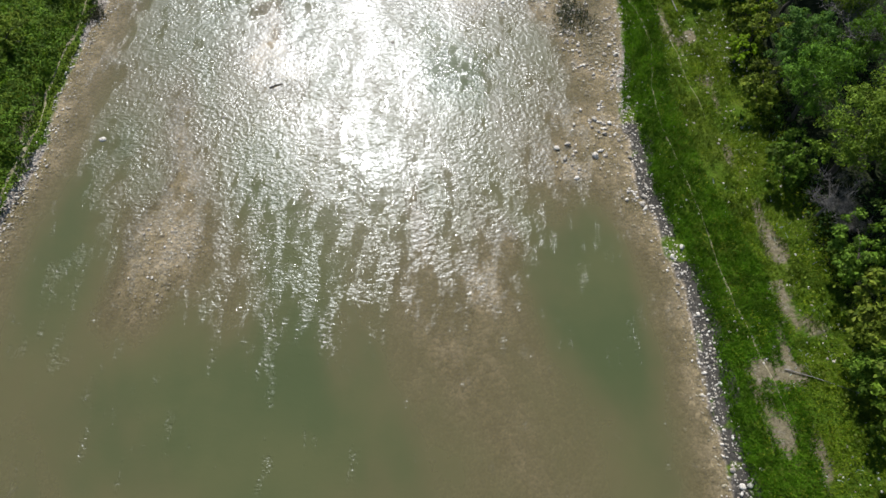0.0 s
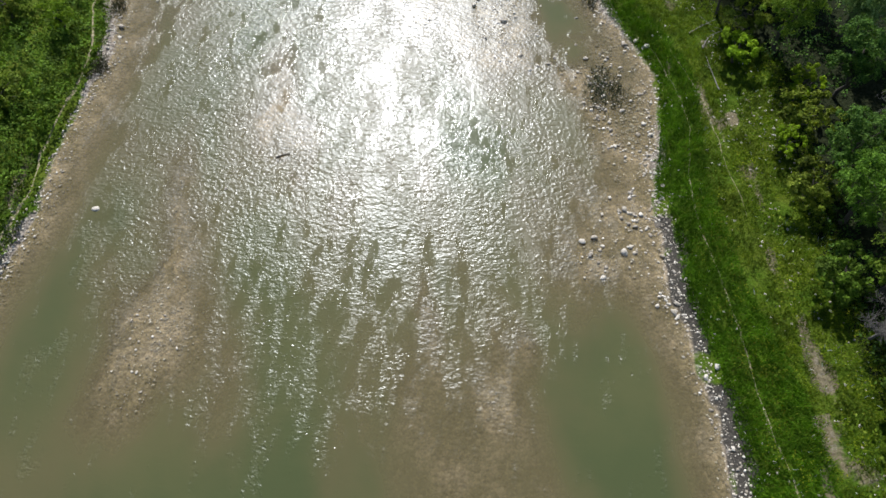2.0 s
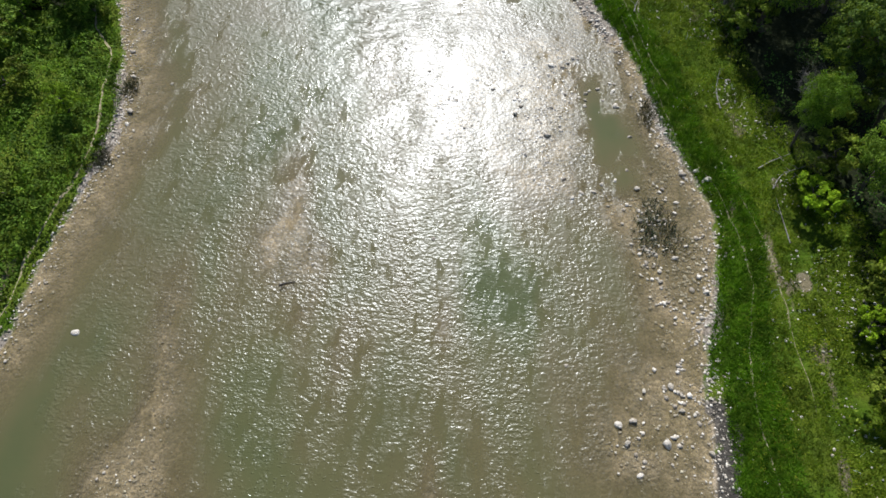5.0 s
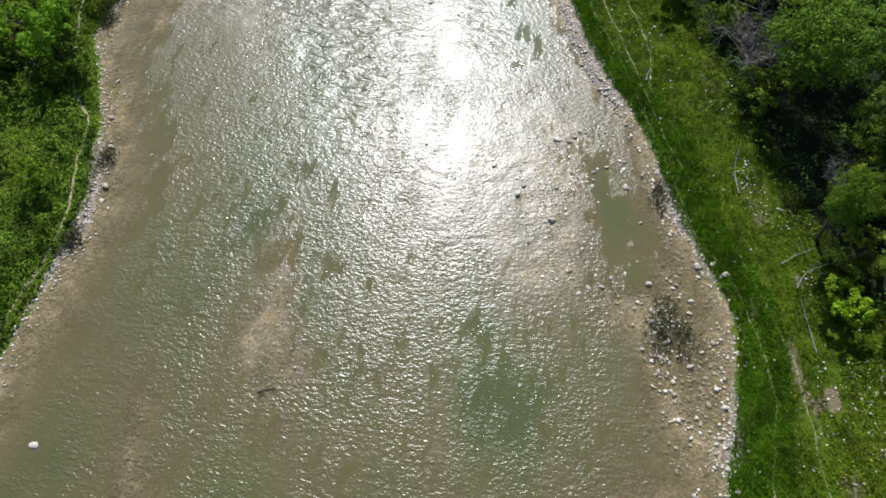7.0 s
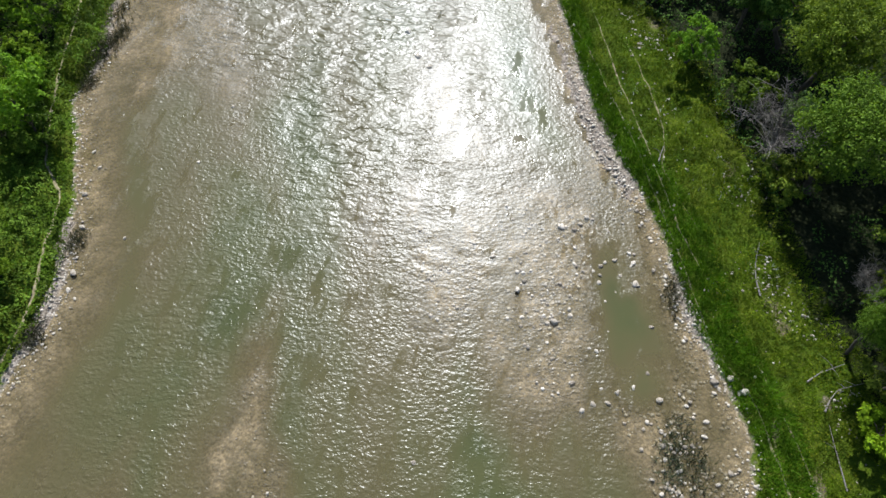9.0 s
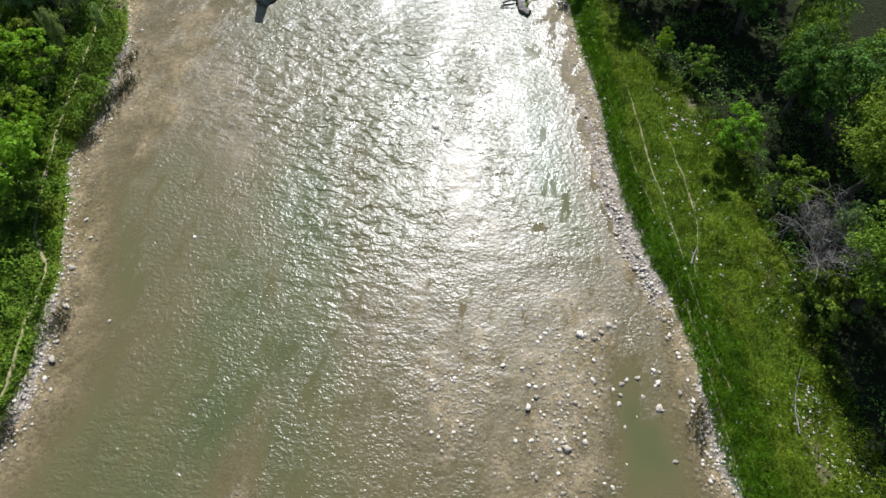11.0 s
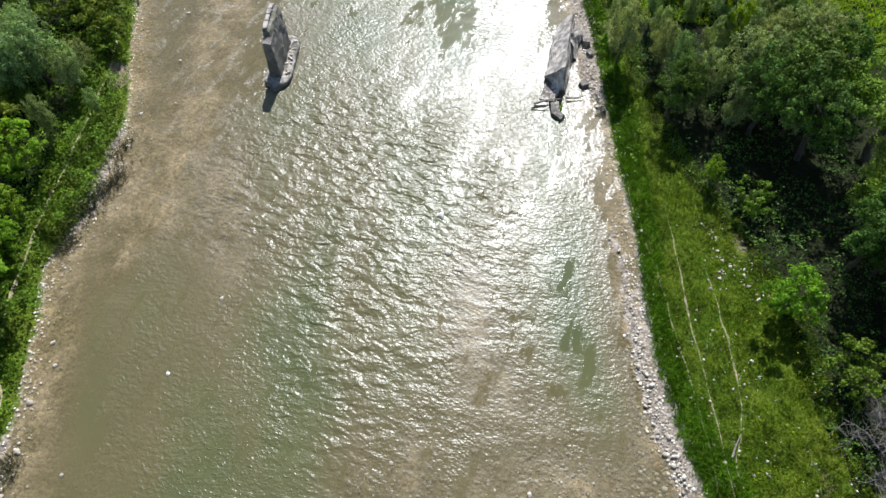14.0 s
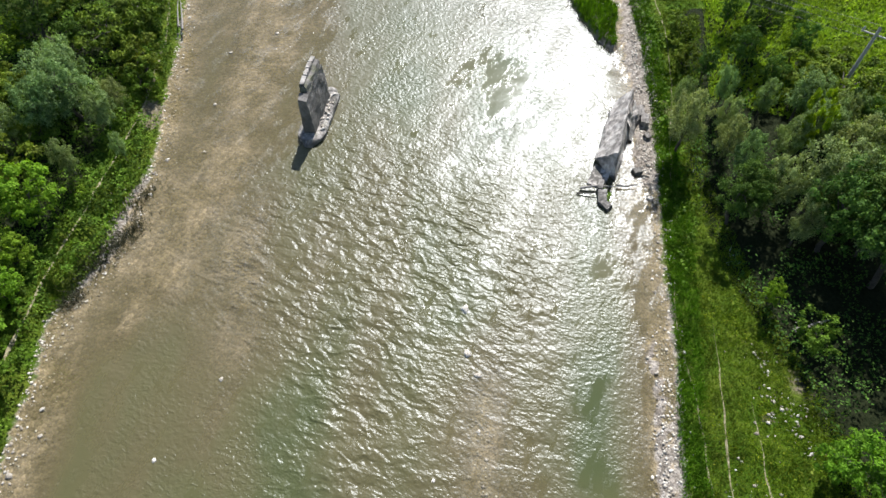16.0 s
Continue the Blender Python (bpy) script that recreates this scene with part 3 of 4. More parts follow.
# ---- grass, undergrowth, flowers ----
def blades(name, x, y, size, width, material, label, category, per=3, lean=0.5):
    n = len(x) * per
    bx, by = np.repeat(x, per) + RNG.randn(n) * 0.06, np.repeat(y, per) + RNG.randn(n) * 0.06
    z = height(bx, by) - 0.02
    a = RNG.rand(n) * 2 * math.pi
    ln = np.repeat(size, per) * (0.6 + 0.7 * RNG.rand(n))
    tilt = lean * (0.3 + RNG.rand(n))
    tx, ty, tz = np.cos(a) * np.sin(tilt) * ln, np.sin(a) * np.sin(tilt) * ln, np.cos(tilt) * ln
    sx, sy = -np.sin(a) * width / 2, np.cos(a) * width / 2
    p0 = np.stack([bx - sx, by - sy, z], 1)
    p1 = np.stack([bx + sx, by + sy, z], 1)
    p2 = np.stack([bx + tx, by + ty, z + tz], 1)
    verts = np.stack([p0, p1, p2], 1).reshape(-1, 3)
    ob = part(name, mesh_from(name, verts, np.arange(n * 3).reshape(-1, 3), material))
    return tagged(ob, label, category, kind="stuff")


def off_paths(x, y, room=0.25):
    """True away from the footpaths and the bare soil."""
    clear = blobs(x, y, BARE, 0.7) + 0.5 * (RNG.rand(len(x)) - 0.5) < 0.7
    for line in [LEFT_PATH] + TRAILS:
        for (ax, ay), (bx, by) in zip(line, line[1:]):
            u = np.clip(((x - ax) * (bx - ax) + (y - ay) * (by - ay)) / ((bx - ax) ** 2 + (by - ay) ** 2), 0, 1)
            clear &= np.hypot(x - ax - u * (bx - ax), y - ay - u * (by - ay)) > room
    return clear


def scatter(n, x0, x1, y0, y1):
    return x0 + (x1 - x0) * RNG.rand(n), y0 + (y1 - y0) * RNG.rand(n)


def build_grass():
    x, y = scatter(330000, -14, 26, -4, 112)
    land = x - right_shore(y)
    thick = fbm(x * 0.6, y * 0.6, 3)
    strip = 1.6 + 2.4 * vnoise(y * 0.07, y * 0 + 3.0) + 1.5 * smooth(45, 15, y)
    lush = (land > np.where(y < 32, 0.9, 0.35)) & (land < strip) & off_paths(x, y, 0.04)
    meadow = (land >= strip) & (x < wood_edge(y) + 1.5) & (thick > 0.22) & off_paths(x, y, 0.05)
    blades("bank_grass", x[lush], y[lush], 0.28 + 0.3 * thick[lush], 0.05, GRASS_LUSH, "lush green grass along the water's edge", "grass", 4, 1.0)
    blades("meadow_grass", x[meadow], y[meadow], 0.14 + 0.25 * thick[meadow], 0.045, GRASS_DRY, "yellow-green meadow grass on the stony bank", "grass", 3, 1.0)
    x, y = scatter(30000, -30, -8, 96, 126)
    on = island_weight(x, y) > 0.6
    blades("island_grass", x[on], y[on], np.full(on.sum(), 0.6), 0.07, GRASS_LUSH, "tall green grass on the river spit", "grass", 4, 0.7)
    x, y = scatter(16000, -9, 20, 98, 122)
    on = x > wood_edge(y) + 2
    blades("field_grass", x[on], y[on], np.full(on.sum(), 0.42), 0.14, GRASS_FIELD, "bright green field grass behind the trees", "grass", 3, 0.8)
    x, y = scatter(26000, -52, -28, 14, 92)
    far = left_shore(y) - x
    on = (far > 0.5) & (far < 3.2) & off_paths(x, y) & (fbm(x * 0.5, y * 0.5, 2) > 0.4)
    blades("left_bank_grass", x[on], y[on], np.full(on.sum(), 0.45), 0.06, LEAF_BRUSH, "rough grass between footpath and river", "grass", 4, 0.8)
    x, y = scatter(9000, -10, 23, -2, 100)
    land = x - right_shore(y)
    on = (land > 2.5) & (x < wood_edge(y) + 1) & (fbm(x * 0.35 + 5, y * 0.35, 3) > 0.6)
    blades("wildflowers", x[on], y[on], np.full(on.sum(), 0.36), 0.055, PETAL, "white wildflower heads among the meadow grass", "wildflowers", 1, 0.9)


def leaf_cloud(points, normals, size, rng):
    """Folded four-cornered leaves at points, facing roughly along normals."""
    n = len(points)
    nrm = normals + rng.randn(n, 3) * 0.55
    nrm /= np.linalg.norm(nrm, axis=1)[:, None] + 1e-9
    t = np.cross(nrm, rng.randn(n, 3))
    t /= np.linalg.norm(t, axis=1)[:, None] + 1e-9
    b = np.cross(nrm, t)
    s = (size * (0.6 + 0.8 * rng.rand(n)))[:, None]
    a0, a2 = points - t * s * 0.6, points + t * s * 0.6
    a1, a3 = points + b * s * 0.36 - nrm * s * 0.12, points - b * s * 0.36 - nrm * s * 0.12
    return np.stack([a0, a1, a2, a3], 1).reshape(-1, 3), np.arange(n * 4).reshape(-1, 4)


def undergrowth(name, n, x0, x1, y0, y1, where, tall, size, material, label, k=0.55):
    """k: mounds in a metre."""
    x, y = scatter(n, x0, x1, y0, y1)
    on = where(x, y)
    x, y = x[on], y[on]
    mound = fbm(x * k, y * k, 3)
    lumps = 0.12 + smooth(0.3, 0.7, mound) * (0.35 + 1.1 * vnoise(x * 1.5, y * 1.5))
    top = tall * lumps
    z = height(x, y) + top * (1 - 0.45 * RNG.rand(len(x)) ** 2) + 0.04
    e = 0.25
    gx = (fbm((x + e) * k, y * k, 3) - mound) / e
    gy = (fbm(x * k, (y + e) * k, 3) - mound) / e
    nrm = np.stack([-gx * tall * 2.5, -gy * tall * 2.5, np.ones_like(x)], 1)
    verts, faces = leaf_cloud(np.stack([x, y, z], 1), nrm, np.full(len(x), size), RNG)
    tagged(part(name, mesh_from(name, verts, faces, material)), label, "undergrowth", kind="stuff")


build_grass()
undergrowth("bramble_thicket", 220000, -64, -28, 12, 98, lambda x, y: (left_shore(y) - x > 0.7) & (left_shore(y) - x < 24) & off_paths(x, y, 0.12), 1.4, 0.165, LEAF_BRUSH, "dense green bramble and nettle thicket on the bank")
undergrowth("bank_edge_scrub", 110000, -56, -28, 20, 98, lambda x, y: (left_shore(y) - x > 0.25) & (left_shore(y) - x < 4.5) & off_paths(x, y, 0.1), 0.8, 0.15, LEAF_BRUSH, "low leafy scrub between the footpath and the river")
undergrowth("woodland_floor_plants", 150000, -8, 34, -4, 104, lambda x, y: (x > wood_edge(y) + 0.2) & (x < wood_edge(y) + 14) & (fbm(x * 0.4, y * 0.4, 2) > np.where((x < 22) & (y > 42) & (y < 66), 0.62, 0.40)), 1.1, 0.15, LEAF_DARK, "low dark green plants under the trees")
undergrowth("wood_edge_scrub", 16000, -8, 25, -4, 104, lambda x, y: (np.abs(x - wood_edge(y) + 0.8) < 2.0) & (fbm(x * 0.3 + 8, y * 0.3, 2) > 0.5), 1.0, 0.18, LEAF_BRUSH, "low scrub where the meadow meets the wood")
undergrowth("meadow_weeds", 70000, -6, 24, -2, 80, lambda x, y: (x - right_shore(y) > 2.0) & (x < wood_edge(y) + 0.5) & off_paths(x, y, 0.2) & (fbm(x * 0.8 + 3, y * 0.8, 3) > 0.47), 0.5, 0.10, GRASS_DRY, "clumps of low weeds in the bank meadow")
undergrowth("meadow_tufts", 120000, -6, 24, -2, 90, lambda x, y: (x - right_shore(y) > 1.6) & (x < wood_edge(y) + 0.8) & off_paths(x, y, 0.12) & (fbm(x * 1.3 + 3, y * 1.3, 3) > 0.46), 0.42, 0.075, GRASS_DRY, "tussocks of yellow-green grass in the bank meadow", 1.4)
undergrowth("far_bank_scrub", 9000, -14, -1, 76, 112, lambda x, y: (x - right_shore(y) > 0.5) & (x < wood_edge(y)) & off_paths(x, y, 0.3), 0.7, 0.2, LEAF_BRUSH, "green weeds and scrub along the bank")


# ---- trees and shrubs ----
def sphere_points(n, rng):
    p = rng.randn(n, 3)
    return p / np.linalg.norm(p, axis=1)[:, None]


def make_tree(name, tall, spread, seed, leaf, leaves, size, lobes, label, category, low=0.35, droop=0.0):
    """A tree or shrub: trunk, limbs, and a crown of leaf clumps on lobes of uneven size."""
    rng = np.random.RandomState(seed)
    root = tagged(new(name), label, category)
    r0 = 0.022 * tall + 0.03
    lean = rng.randn(2) * 0.05 * tall
    top = Vector((lean[0], lean[1], tall * 0.72))
    trunk = [Vector((0, 0, -0.3)).lerp(top, k / 6) + Vector((*(rng.randn(2) * 0.04 * tall * (k > 0)), 0)) for k in range(7)]
    part("trunk", tubes_mesh("trunk", [(trunk, [r0 * (1.3 - 0.17 * k) for k in range(7)])], BARK, 7), root)
    cloud, normal = [], []
    for i in range(lobes):
        a = 2.4 * i + rng.rand() * 0.9
        u = (i + 0.5) / lobes
        zc = tall * (low + (0.90 - low) * u)
        reach = spread * (0.30 + 0.55 * math.sin(math.pi * min(1, 0.25 + 0.8 * (1 - u)))) * (0.65 + 0.5 * rng.rand())
        c = np.array([math.cos(a) * reach * (1 - 0.45 * u) + lean[0] * u, math.sin(a) * reach * (1 - 0.45 * u) + lean[1] * u, zc])
        rad = spread * (0.28 + 0.22 * rng.rand()) * np.array([1, 1, 0.75])
        if i % 3 == 0:
            start = trunk[2 + (i // 3) % 4]
            mid = start.lerp(Vector(c), 0.5) + Vector((0, 0, 0.05 * tall))
            part("limb", tubes_mesh("limb", [([start, mid, Vector(c)], [r0 * 0.5, r0 * 0.32, r0 * 0.1])], BARK, 5), root)
        k = int(leaves / lobes)
        clumps = max(5, k // 46)
        d = sphere_points(clumps, rng)
        d[:, 2] = np.abs(d[:, 2]) * 1.15 - 0.35
        hub = c + d * rad * (0.70 + 0.5 * rng.rand(clumps, 1))
        puff = spread * (0.10 + 0.08 * rng.rand(clumps))
        pick = rng.randint(0, clumps, k)
        e = sphere_points(k, rng)
        e[:, 2] = np.abs(e[:, 2]) * 1.2 - 0.4
        pts = hub[pick] + e * puff[pick][:, None] * (0.55 + 0.6 * rng.rand(k, 1)) * np.array([1, 1, 0.8])
        pts[:, 2] -= droop * np.abs(rng.randn(k)) * spread * 0.12
        cloud.append(pts)
        normal.append(e + 0.35 * d[pick] + np.array([0, 0, 0.45]))
    pts, nrm = np.concatenate(cloud), np.concatenate(normal)
    pts[:, 2] = np.maximum(pts[:, 2], 0.15)
    verts, faces = leaf_cloud(pts, nrm, np.full(len(pts), size), rng)
    part("crown", mesh_from("crown", verts, faces, leaf), root)
    return root


def make_dead(name, tall, spread, seed, label, category, twigs=22):
    """A bare grey bush or tree: a short stem and forking branches."""
    rng = np.random.RandomState(seed)
    root = tagged(new(name), label, category)
    part("trunk", tubes_mesh("trunk", [([(0, 0, -0.2), (0.1, 0, tall * 0.3), (0.0, 0.1, tall * 0.6)], [0.09, 0.07, 0.04])], GREYWOOD, 6), root)
    for i in range(11):
        runs = []
        a = i * 2.4 + rng.rand()
        tip = Vector((math.cos(a) * spread * (0.45 + 0.55 * rng.rand()), math.sin(a) * spread * (0.45 + 0.55 * rng.rand()), tall * (0.45 + 0.55 * rng.rand())))
        base = Vector((0.05, 0, tall * (0.10 + 0.35 * rng.rand())))
        mid = base.lerp(tip, 0.5) + Vector((*(rng.randn(2) * 0.15), 0.15))
        runs.append(([base, mid, tip], [0.036, 0.024, 0.009]))
        for _ in range(twigs):
            s = base.lerp(mid, 0.4 + 0.6 * rng.rand()) if rng.rand() < 0.35 else mid.lerp(tip, rng.rand())
            e = s + Vector((*(rng.randn(2) * spread * 0.2), (rng.rand() - 0.15) * tall * 0.2))
            bend = s.lerp(e, 0.5) + Vector(rng.randn(3) * 0.06)
            runs.append(([s, bend, e], [0.013, 0.010, 0.005]))
            for _ in range(2):
                runs.append(([bend, bend + Vector(rng.randn(3) * 0.12), bend + Vector((*(rng.randn(2) * spread * 0.12), rng.rand() * 0.3))], [0.009, 0.007, 0.004]))
        part("branch", tubes_mesh("branch", runs, GREYWOOD, 3), root)
    return root


PLANTS = {
    "broadleaf": [make_tree("broadleaf_tree", 9.5, 4.0, 11 + k, LEAF_GREEN, 10500, 0.175, 18, "green broadleaf tree with a full rounded crown", "tree") for k in range(3)],
    "dark": [make_tree("broadleaf_tree", 8.5, 3.4, 31 + k, LEAF_DARK, 8000, 0.19, 16, "dark green broadleaf tree in the riverside wood", "tree") for k in range(3)],
    "willow": [make_tree("willow_tree", 8.0, 3.3, 51 + k, LEAF_WILLOW, 9000, 0.18, 17, "grey-green willow with soft feathery crown", "tree", 0.3, 0.8) for k in range(2)],
    "oak": [make_tree("broadleaf_tree", 9.0, 4.0, 15, LEAF_GREEN, 20000, 0.14, 26, "large bright green tree with a domed crown", "tree", 0.4)],
    "lime": [make_tree("young_tree", 2.6, 1.3, 61, LEAF_LIME, 3000, 0.12, 8, "yellow-green young bush at the wood's edge", "bush", 0.25)],
    "bush": [make_tree("bush", 3.0, 1.6, 71 + k, LEAF_BRIGHT, 4600, 0.12, 12, "bright green leafy bush", "bush", 0.22) for k in range(2)],
    "shrub": [make_tree("shrub", 2.4, 1.7, 81 + k, LEAF_BRUSH, 3600, 0.125, 12, "dense dark green shrub on the bank", "shrub", 0.2) for k in range(2)],
    "dead": [make_dead("dead_shrub", 3.2, 1.8, 91 + k, "bare grey dead shrub beside the wood", "dead shrub") for k in range(2)],
}
PLANT_TALL = {"oak": 9.0, "broadleaf": 9.5, "dark": 8.5, "willow": 8.0, "lime": 2.6, "bush": 3.0, "shrub": 2.4, "dead": 3.2}
used_first = set()
plant_rng = random.Random(5)


def plant(kind, x, y, tall, wide=1.0):
    proto = plant_rng.choice(PLANTS[kind])
    k = tall / PLANT_TALL[kind]
    m = Matrix.LocRotScale((x, y, h1(x, y)), Euler((0, 0, plant_rng.random() * 6.28)), (k * wide, k * wide, k))
    if proto.name not in used_first:
        used_first.add(proto.name)
        proto.matrix_basis = m
        return proto
    return copy_thing(proto, m)


for kind, spots in (
    ("oak", [(17.2, 60.8, 9.0, 0.9), (18.2, 49.4, 6.6, 0.62), (17.4, 69.0, 9.5, 1.0)]),
    ("broadleaf", [(24.6, 25.5, 7.5, 0.9), (23.3, 30.4, 6.8, 0.85), (13.8, 79.6, 9.5, 1.0), (14.4, 86, 9.5, 1.1), (21.8, 45.4, 7.4, 0.66),
                   (28.3, 34.6, 7.5, 0.9), (17.6, 77, 10, 1.1)]),
    ("dark", [(15.8, 74.6, 8.5, 0.9), (13.0, 76.2, 7.0, 0.85), (23.2, 33.6, 6.6, 0.9), (21.5, 55.5, 8, 0.9), (9.8, 85.0, 7.8, 1.0), (6.4, 86.4, 7.2, 0.9), (0.6, 86.4, 5.2, 0.8), (22, 63.5, 9, 1.0), (25.2, 41, 8, 1), (26.5, 20.5, 7, 0.9), (24, 52, 9, 1), (-2.2, 102.0, 6.5, 0.9), (-4.3, 99.6, 5.6, 0.8), (8.5, 88.5, 8, 1), (9.8, 90.5, 7.5, 1), (11.6, 91.6, 8, 1), (1.2, 87.4, 6.2, 0.9), (7.8, 98.2, 6.5, 0.9), (0.4, 100.2, 6, 0.9), (12, 97, 7, 1), (-1.5, 105.0, 5.5, 0.9), (1.6, 104.2, 5.2, 0.8), (-4.2, 106.6, 5.5, 0.8), (-2.6, 109, 5.5, 0.9), (1.2, 108, 4.6, 0.8), (-55, 80.5, 7, 1), (-52.6, 81.4, 5, 1)]),
    ("willow", [(-4.3, 91.6, 6.2, 0.62), (-1.2, 91.5, 6.6, 0.8), (2.4, 88, 7.2, 0.95), (6.4, 93.4, 7.4, 1.0), (4.9, 89, 7, 0.8), (15.8, 65.4, 5.2, 0.8), (-46.6, 75.0, 7.6, 1.0), (-42.6, 70.3, 6.0, 0.7), (-44.4, 77.2, 4.6, 0.7), (-48.5, 70.5, 7, 0.9), (-2.6, 97.2, 5.4, 0.8), (-5.2, 95.4, 4.6, 0.6), (2.8, 97.8, 5.6, 0.9), (5.4, 97.0, 6.2, 0.9), (8.2, 94.0, 7.0, 1.0), (2.6, 92.8, 6.4, 0.9), (8.6, 87.0, 6.6, 1.0), (-1.8, 94.2, 5.6, 0.8), (0.4, 97.0, 5.2, 0.8), (4.2, 95.0, 6.0, 0.9), (7.6, 90.2, 7.2, 1.0), (10.6, 93.6, 7.4, 1.0), (0.2, 90.4, 6.4, 0.8), (4.6, 86.0, 6.4, 0.8), (6.6, 99.0, 4.6, 0.8), (9.6, 98.4, 5.5, 0.9), (3.6, 100.6, 3.6, 0.9), (-48.4, 76.6, 7.0, 0.9), (-47.2, 72.6, 6.6, 0.8), (-41.0, 73.4, 4.2, 0.7), (-44.0, 75.2, 5.4, 0.8)]),
    ("lime", [(18.6, 44.2, 2.7, 1.15), (3.4, 93.2, 7.0, 0.28), (20.5, 35.8, 2.2, 0.8), (22.3, 40.6, 3, 0.7)]),
    ("bush", [(9.2, 72.0, 3.9, 0.9), (-42.4, 66.6, 3.6, 1.0), (-41.2, 63.2, 3.0, 1.0), (-38.0, 57.3, 4.6, 1.1), (-39.2, 60.8, 3.4, 0.8), (4.0, 80.9, 2.6, 0.6), (-42.0, 60.5, 2.2, 1.0)]),
    ("shrub", [(21.4, 31.8, 3.0, 1.0), (22.0, 37.6, 3.2, 0.9), (23.7, 18.6, 2.8, 1.0), (24.2, 14.4, 3.4, 1.1), (23.8, 8.6, 3.4, 1.1), (22.9, 11.4, 2.0, 1.0), (-46.2, 81.5, 2.6, 1.0), (-49.6, 86.2, 2.8, 1.0), (-44.6, 79.9, 2.0, 0.9), (-49.9, 82.8, 3.0, 1.1), (-46, 67.4, 3.2, 1.1),
               (-37.6, 45.8, 2.0, 1.1), (-40.6, 50.2, 2.6, 1.2), (-36.4, 56, 2.4, 1), (13.3, 68, 2.4, 1), (15.2, 60.8, 2.4, 1.1), (6.8, 79.3, 1.8, 1), (21, 52.5, 3, 1), (21.8, 25.5, 2.4, 1.0), (19.8, 47.4, 2.5, 1), (4.0, 103.2, 2.2, 1.1), (5.0, 100.0, 3.0, 1.2), (2.6, 101.8, 2.4, 1.1), (8.2, 103.5, 2, 1.1), (-6.4, 101.2, 1.8, 0.9), (-7.4, 104.5, 1.8, 1)]),
    ("dead", [(23.0, 22.3, 3.6, 1.0), (14.2, 62.9, 4.8, 1.15), (28.4, 36.2, 4.5, 1.1), (14.6, 66.0, 3.0, 1.0), (19.4, 52.8, 3.6, 0.9), (24.0, 21.0, 3, 1)]),
):
    for px, py, tall, wide in spots:
        plant(kind, px, py, tall, wide)

# the wood goes on behind its edge on both banks
taken = []
for _ in range(900):
    py = plant_rng.uniform(-12, 124)
    side = plant_rng.random() < 0.55
    px = float(wood_edge(py)) + plant_rng.uniform(5.5, 13) if side else float(left_shore(py)) - plant_rng.uniform(8, 17)
    if side and (py > 97 or (px < 14 and py > 70) or (9 < px < 20 and 40 < py < 66)):
        continue
    if not side and py < 50:
        continue
    if all((px - ax) ** 2 + (py - ay) ** 2 > 4.6 ** 2 for ax, ay in taken):
        taken.append((px, py))
        if side:
            plant(plant_rng.choice(["dark", "dark", "broadleaf", "willow"]), px, py, plant_rng.uniform(6, 9.5), plant_rng.uniform(0.85, 1.1))
        else:
            plant(plant_rng.choice(["dark", "broadleaf", "broadleaf", "willow"]), px, py, plant_rng.uniform(4.5, 8), plant_rng.uniform(0.9, 1.15))
for _ in range(60):
    py = plant_rng.uniform(14, 92)
    px = float(left_shore(py)) - plant_rng.uniform(3.2, 16)
    plant(plant_rng.choice(["shrub", "shrub", "bush"]), px, py, plant_rng.uniform(1.0, 2.1), plant_rng.uniform(0.9, 1.3))


# kinds of growth that were not planted anywhere
for root in [p for kinds in PLANTS.values() for p in kinds if p.name not in used_first]:
    for ob in list(root.children) + [root]:
        bpy.data.objects.remove(ob)

# ---- stones ----
def stone_mesh(seed, rough=0.34):
    rng = random.Random(seed)
    bm = bmesh.new()
    bmesh.ops.create_icosphere(bm, subdivisions=2, radius=1.0)
    cut = [(Vector((rng.gauss(0, 1), rng.gauss(0, 1), rng.gauss(0, 0.8))).normalized(), rng.uniform(0.55, 0.8)) for _ in range(6)]
    off = Vector((rng.uniform(0, 90), rng.uniform(0, 90), rng.uniform(0, 90)))
    squash = (rng.uniform(0.85, 1.2), rng.uniform(0.7, 1.0), rng.uniform(0.4, 0.6))
    for v in bm.verts:
        n = noise.noise(v.co * 1.1 + off) * 1.6 * rough + noise.noise(v.co * 2.7 + off) * rough * 0.5
        for d, far in cut:
            over = v.co.dot(d) - far
            if over > 0:
                v.co -= d * over * 0.85
        v.co = Vector(v.co[i] * squash[i] for i in range(3)) * (1 + n)
    return bm_mesh("river_stone", bm, STONE, True)


STONES = [stone_mesh(k) for k in range(7)]
stone_rng = random.Random(21)
stone_count = 0


def stone(x, y, size, label="pale rounded river stone at the water's edge", sunk=0.25, level=None):
    """size: the stone's width in metres."""
    global stone_count
    stone_count += 1
    ob = new("river_stone", stone_rng.choice(STONES))
    z = h1(x, y) if level is None else level
    r = size / 2
    k = stone_rng.uniform(0.85, 1.15)
    ob.matrix_basis = Matrix.LocRotScale((x, y, z + r * (0.42 - sunk)), Euler((stone_rng.uniform(-0.3, 0.3), stone_rng.uniform(-0.3, 0.3), stone_rng.uniform(0, 6.28))), (r * k, r, r))
    return tagged(ob, label, "stone", "river stones")


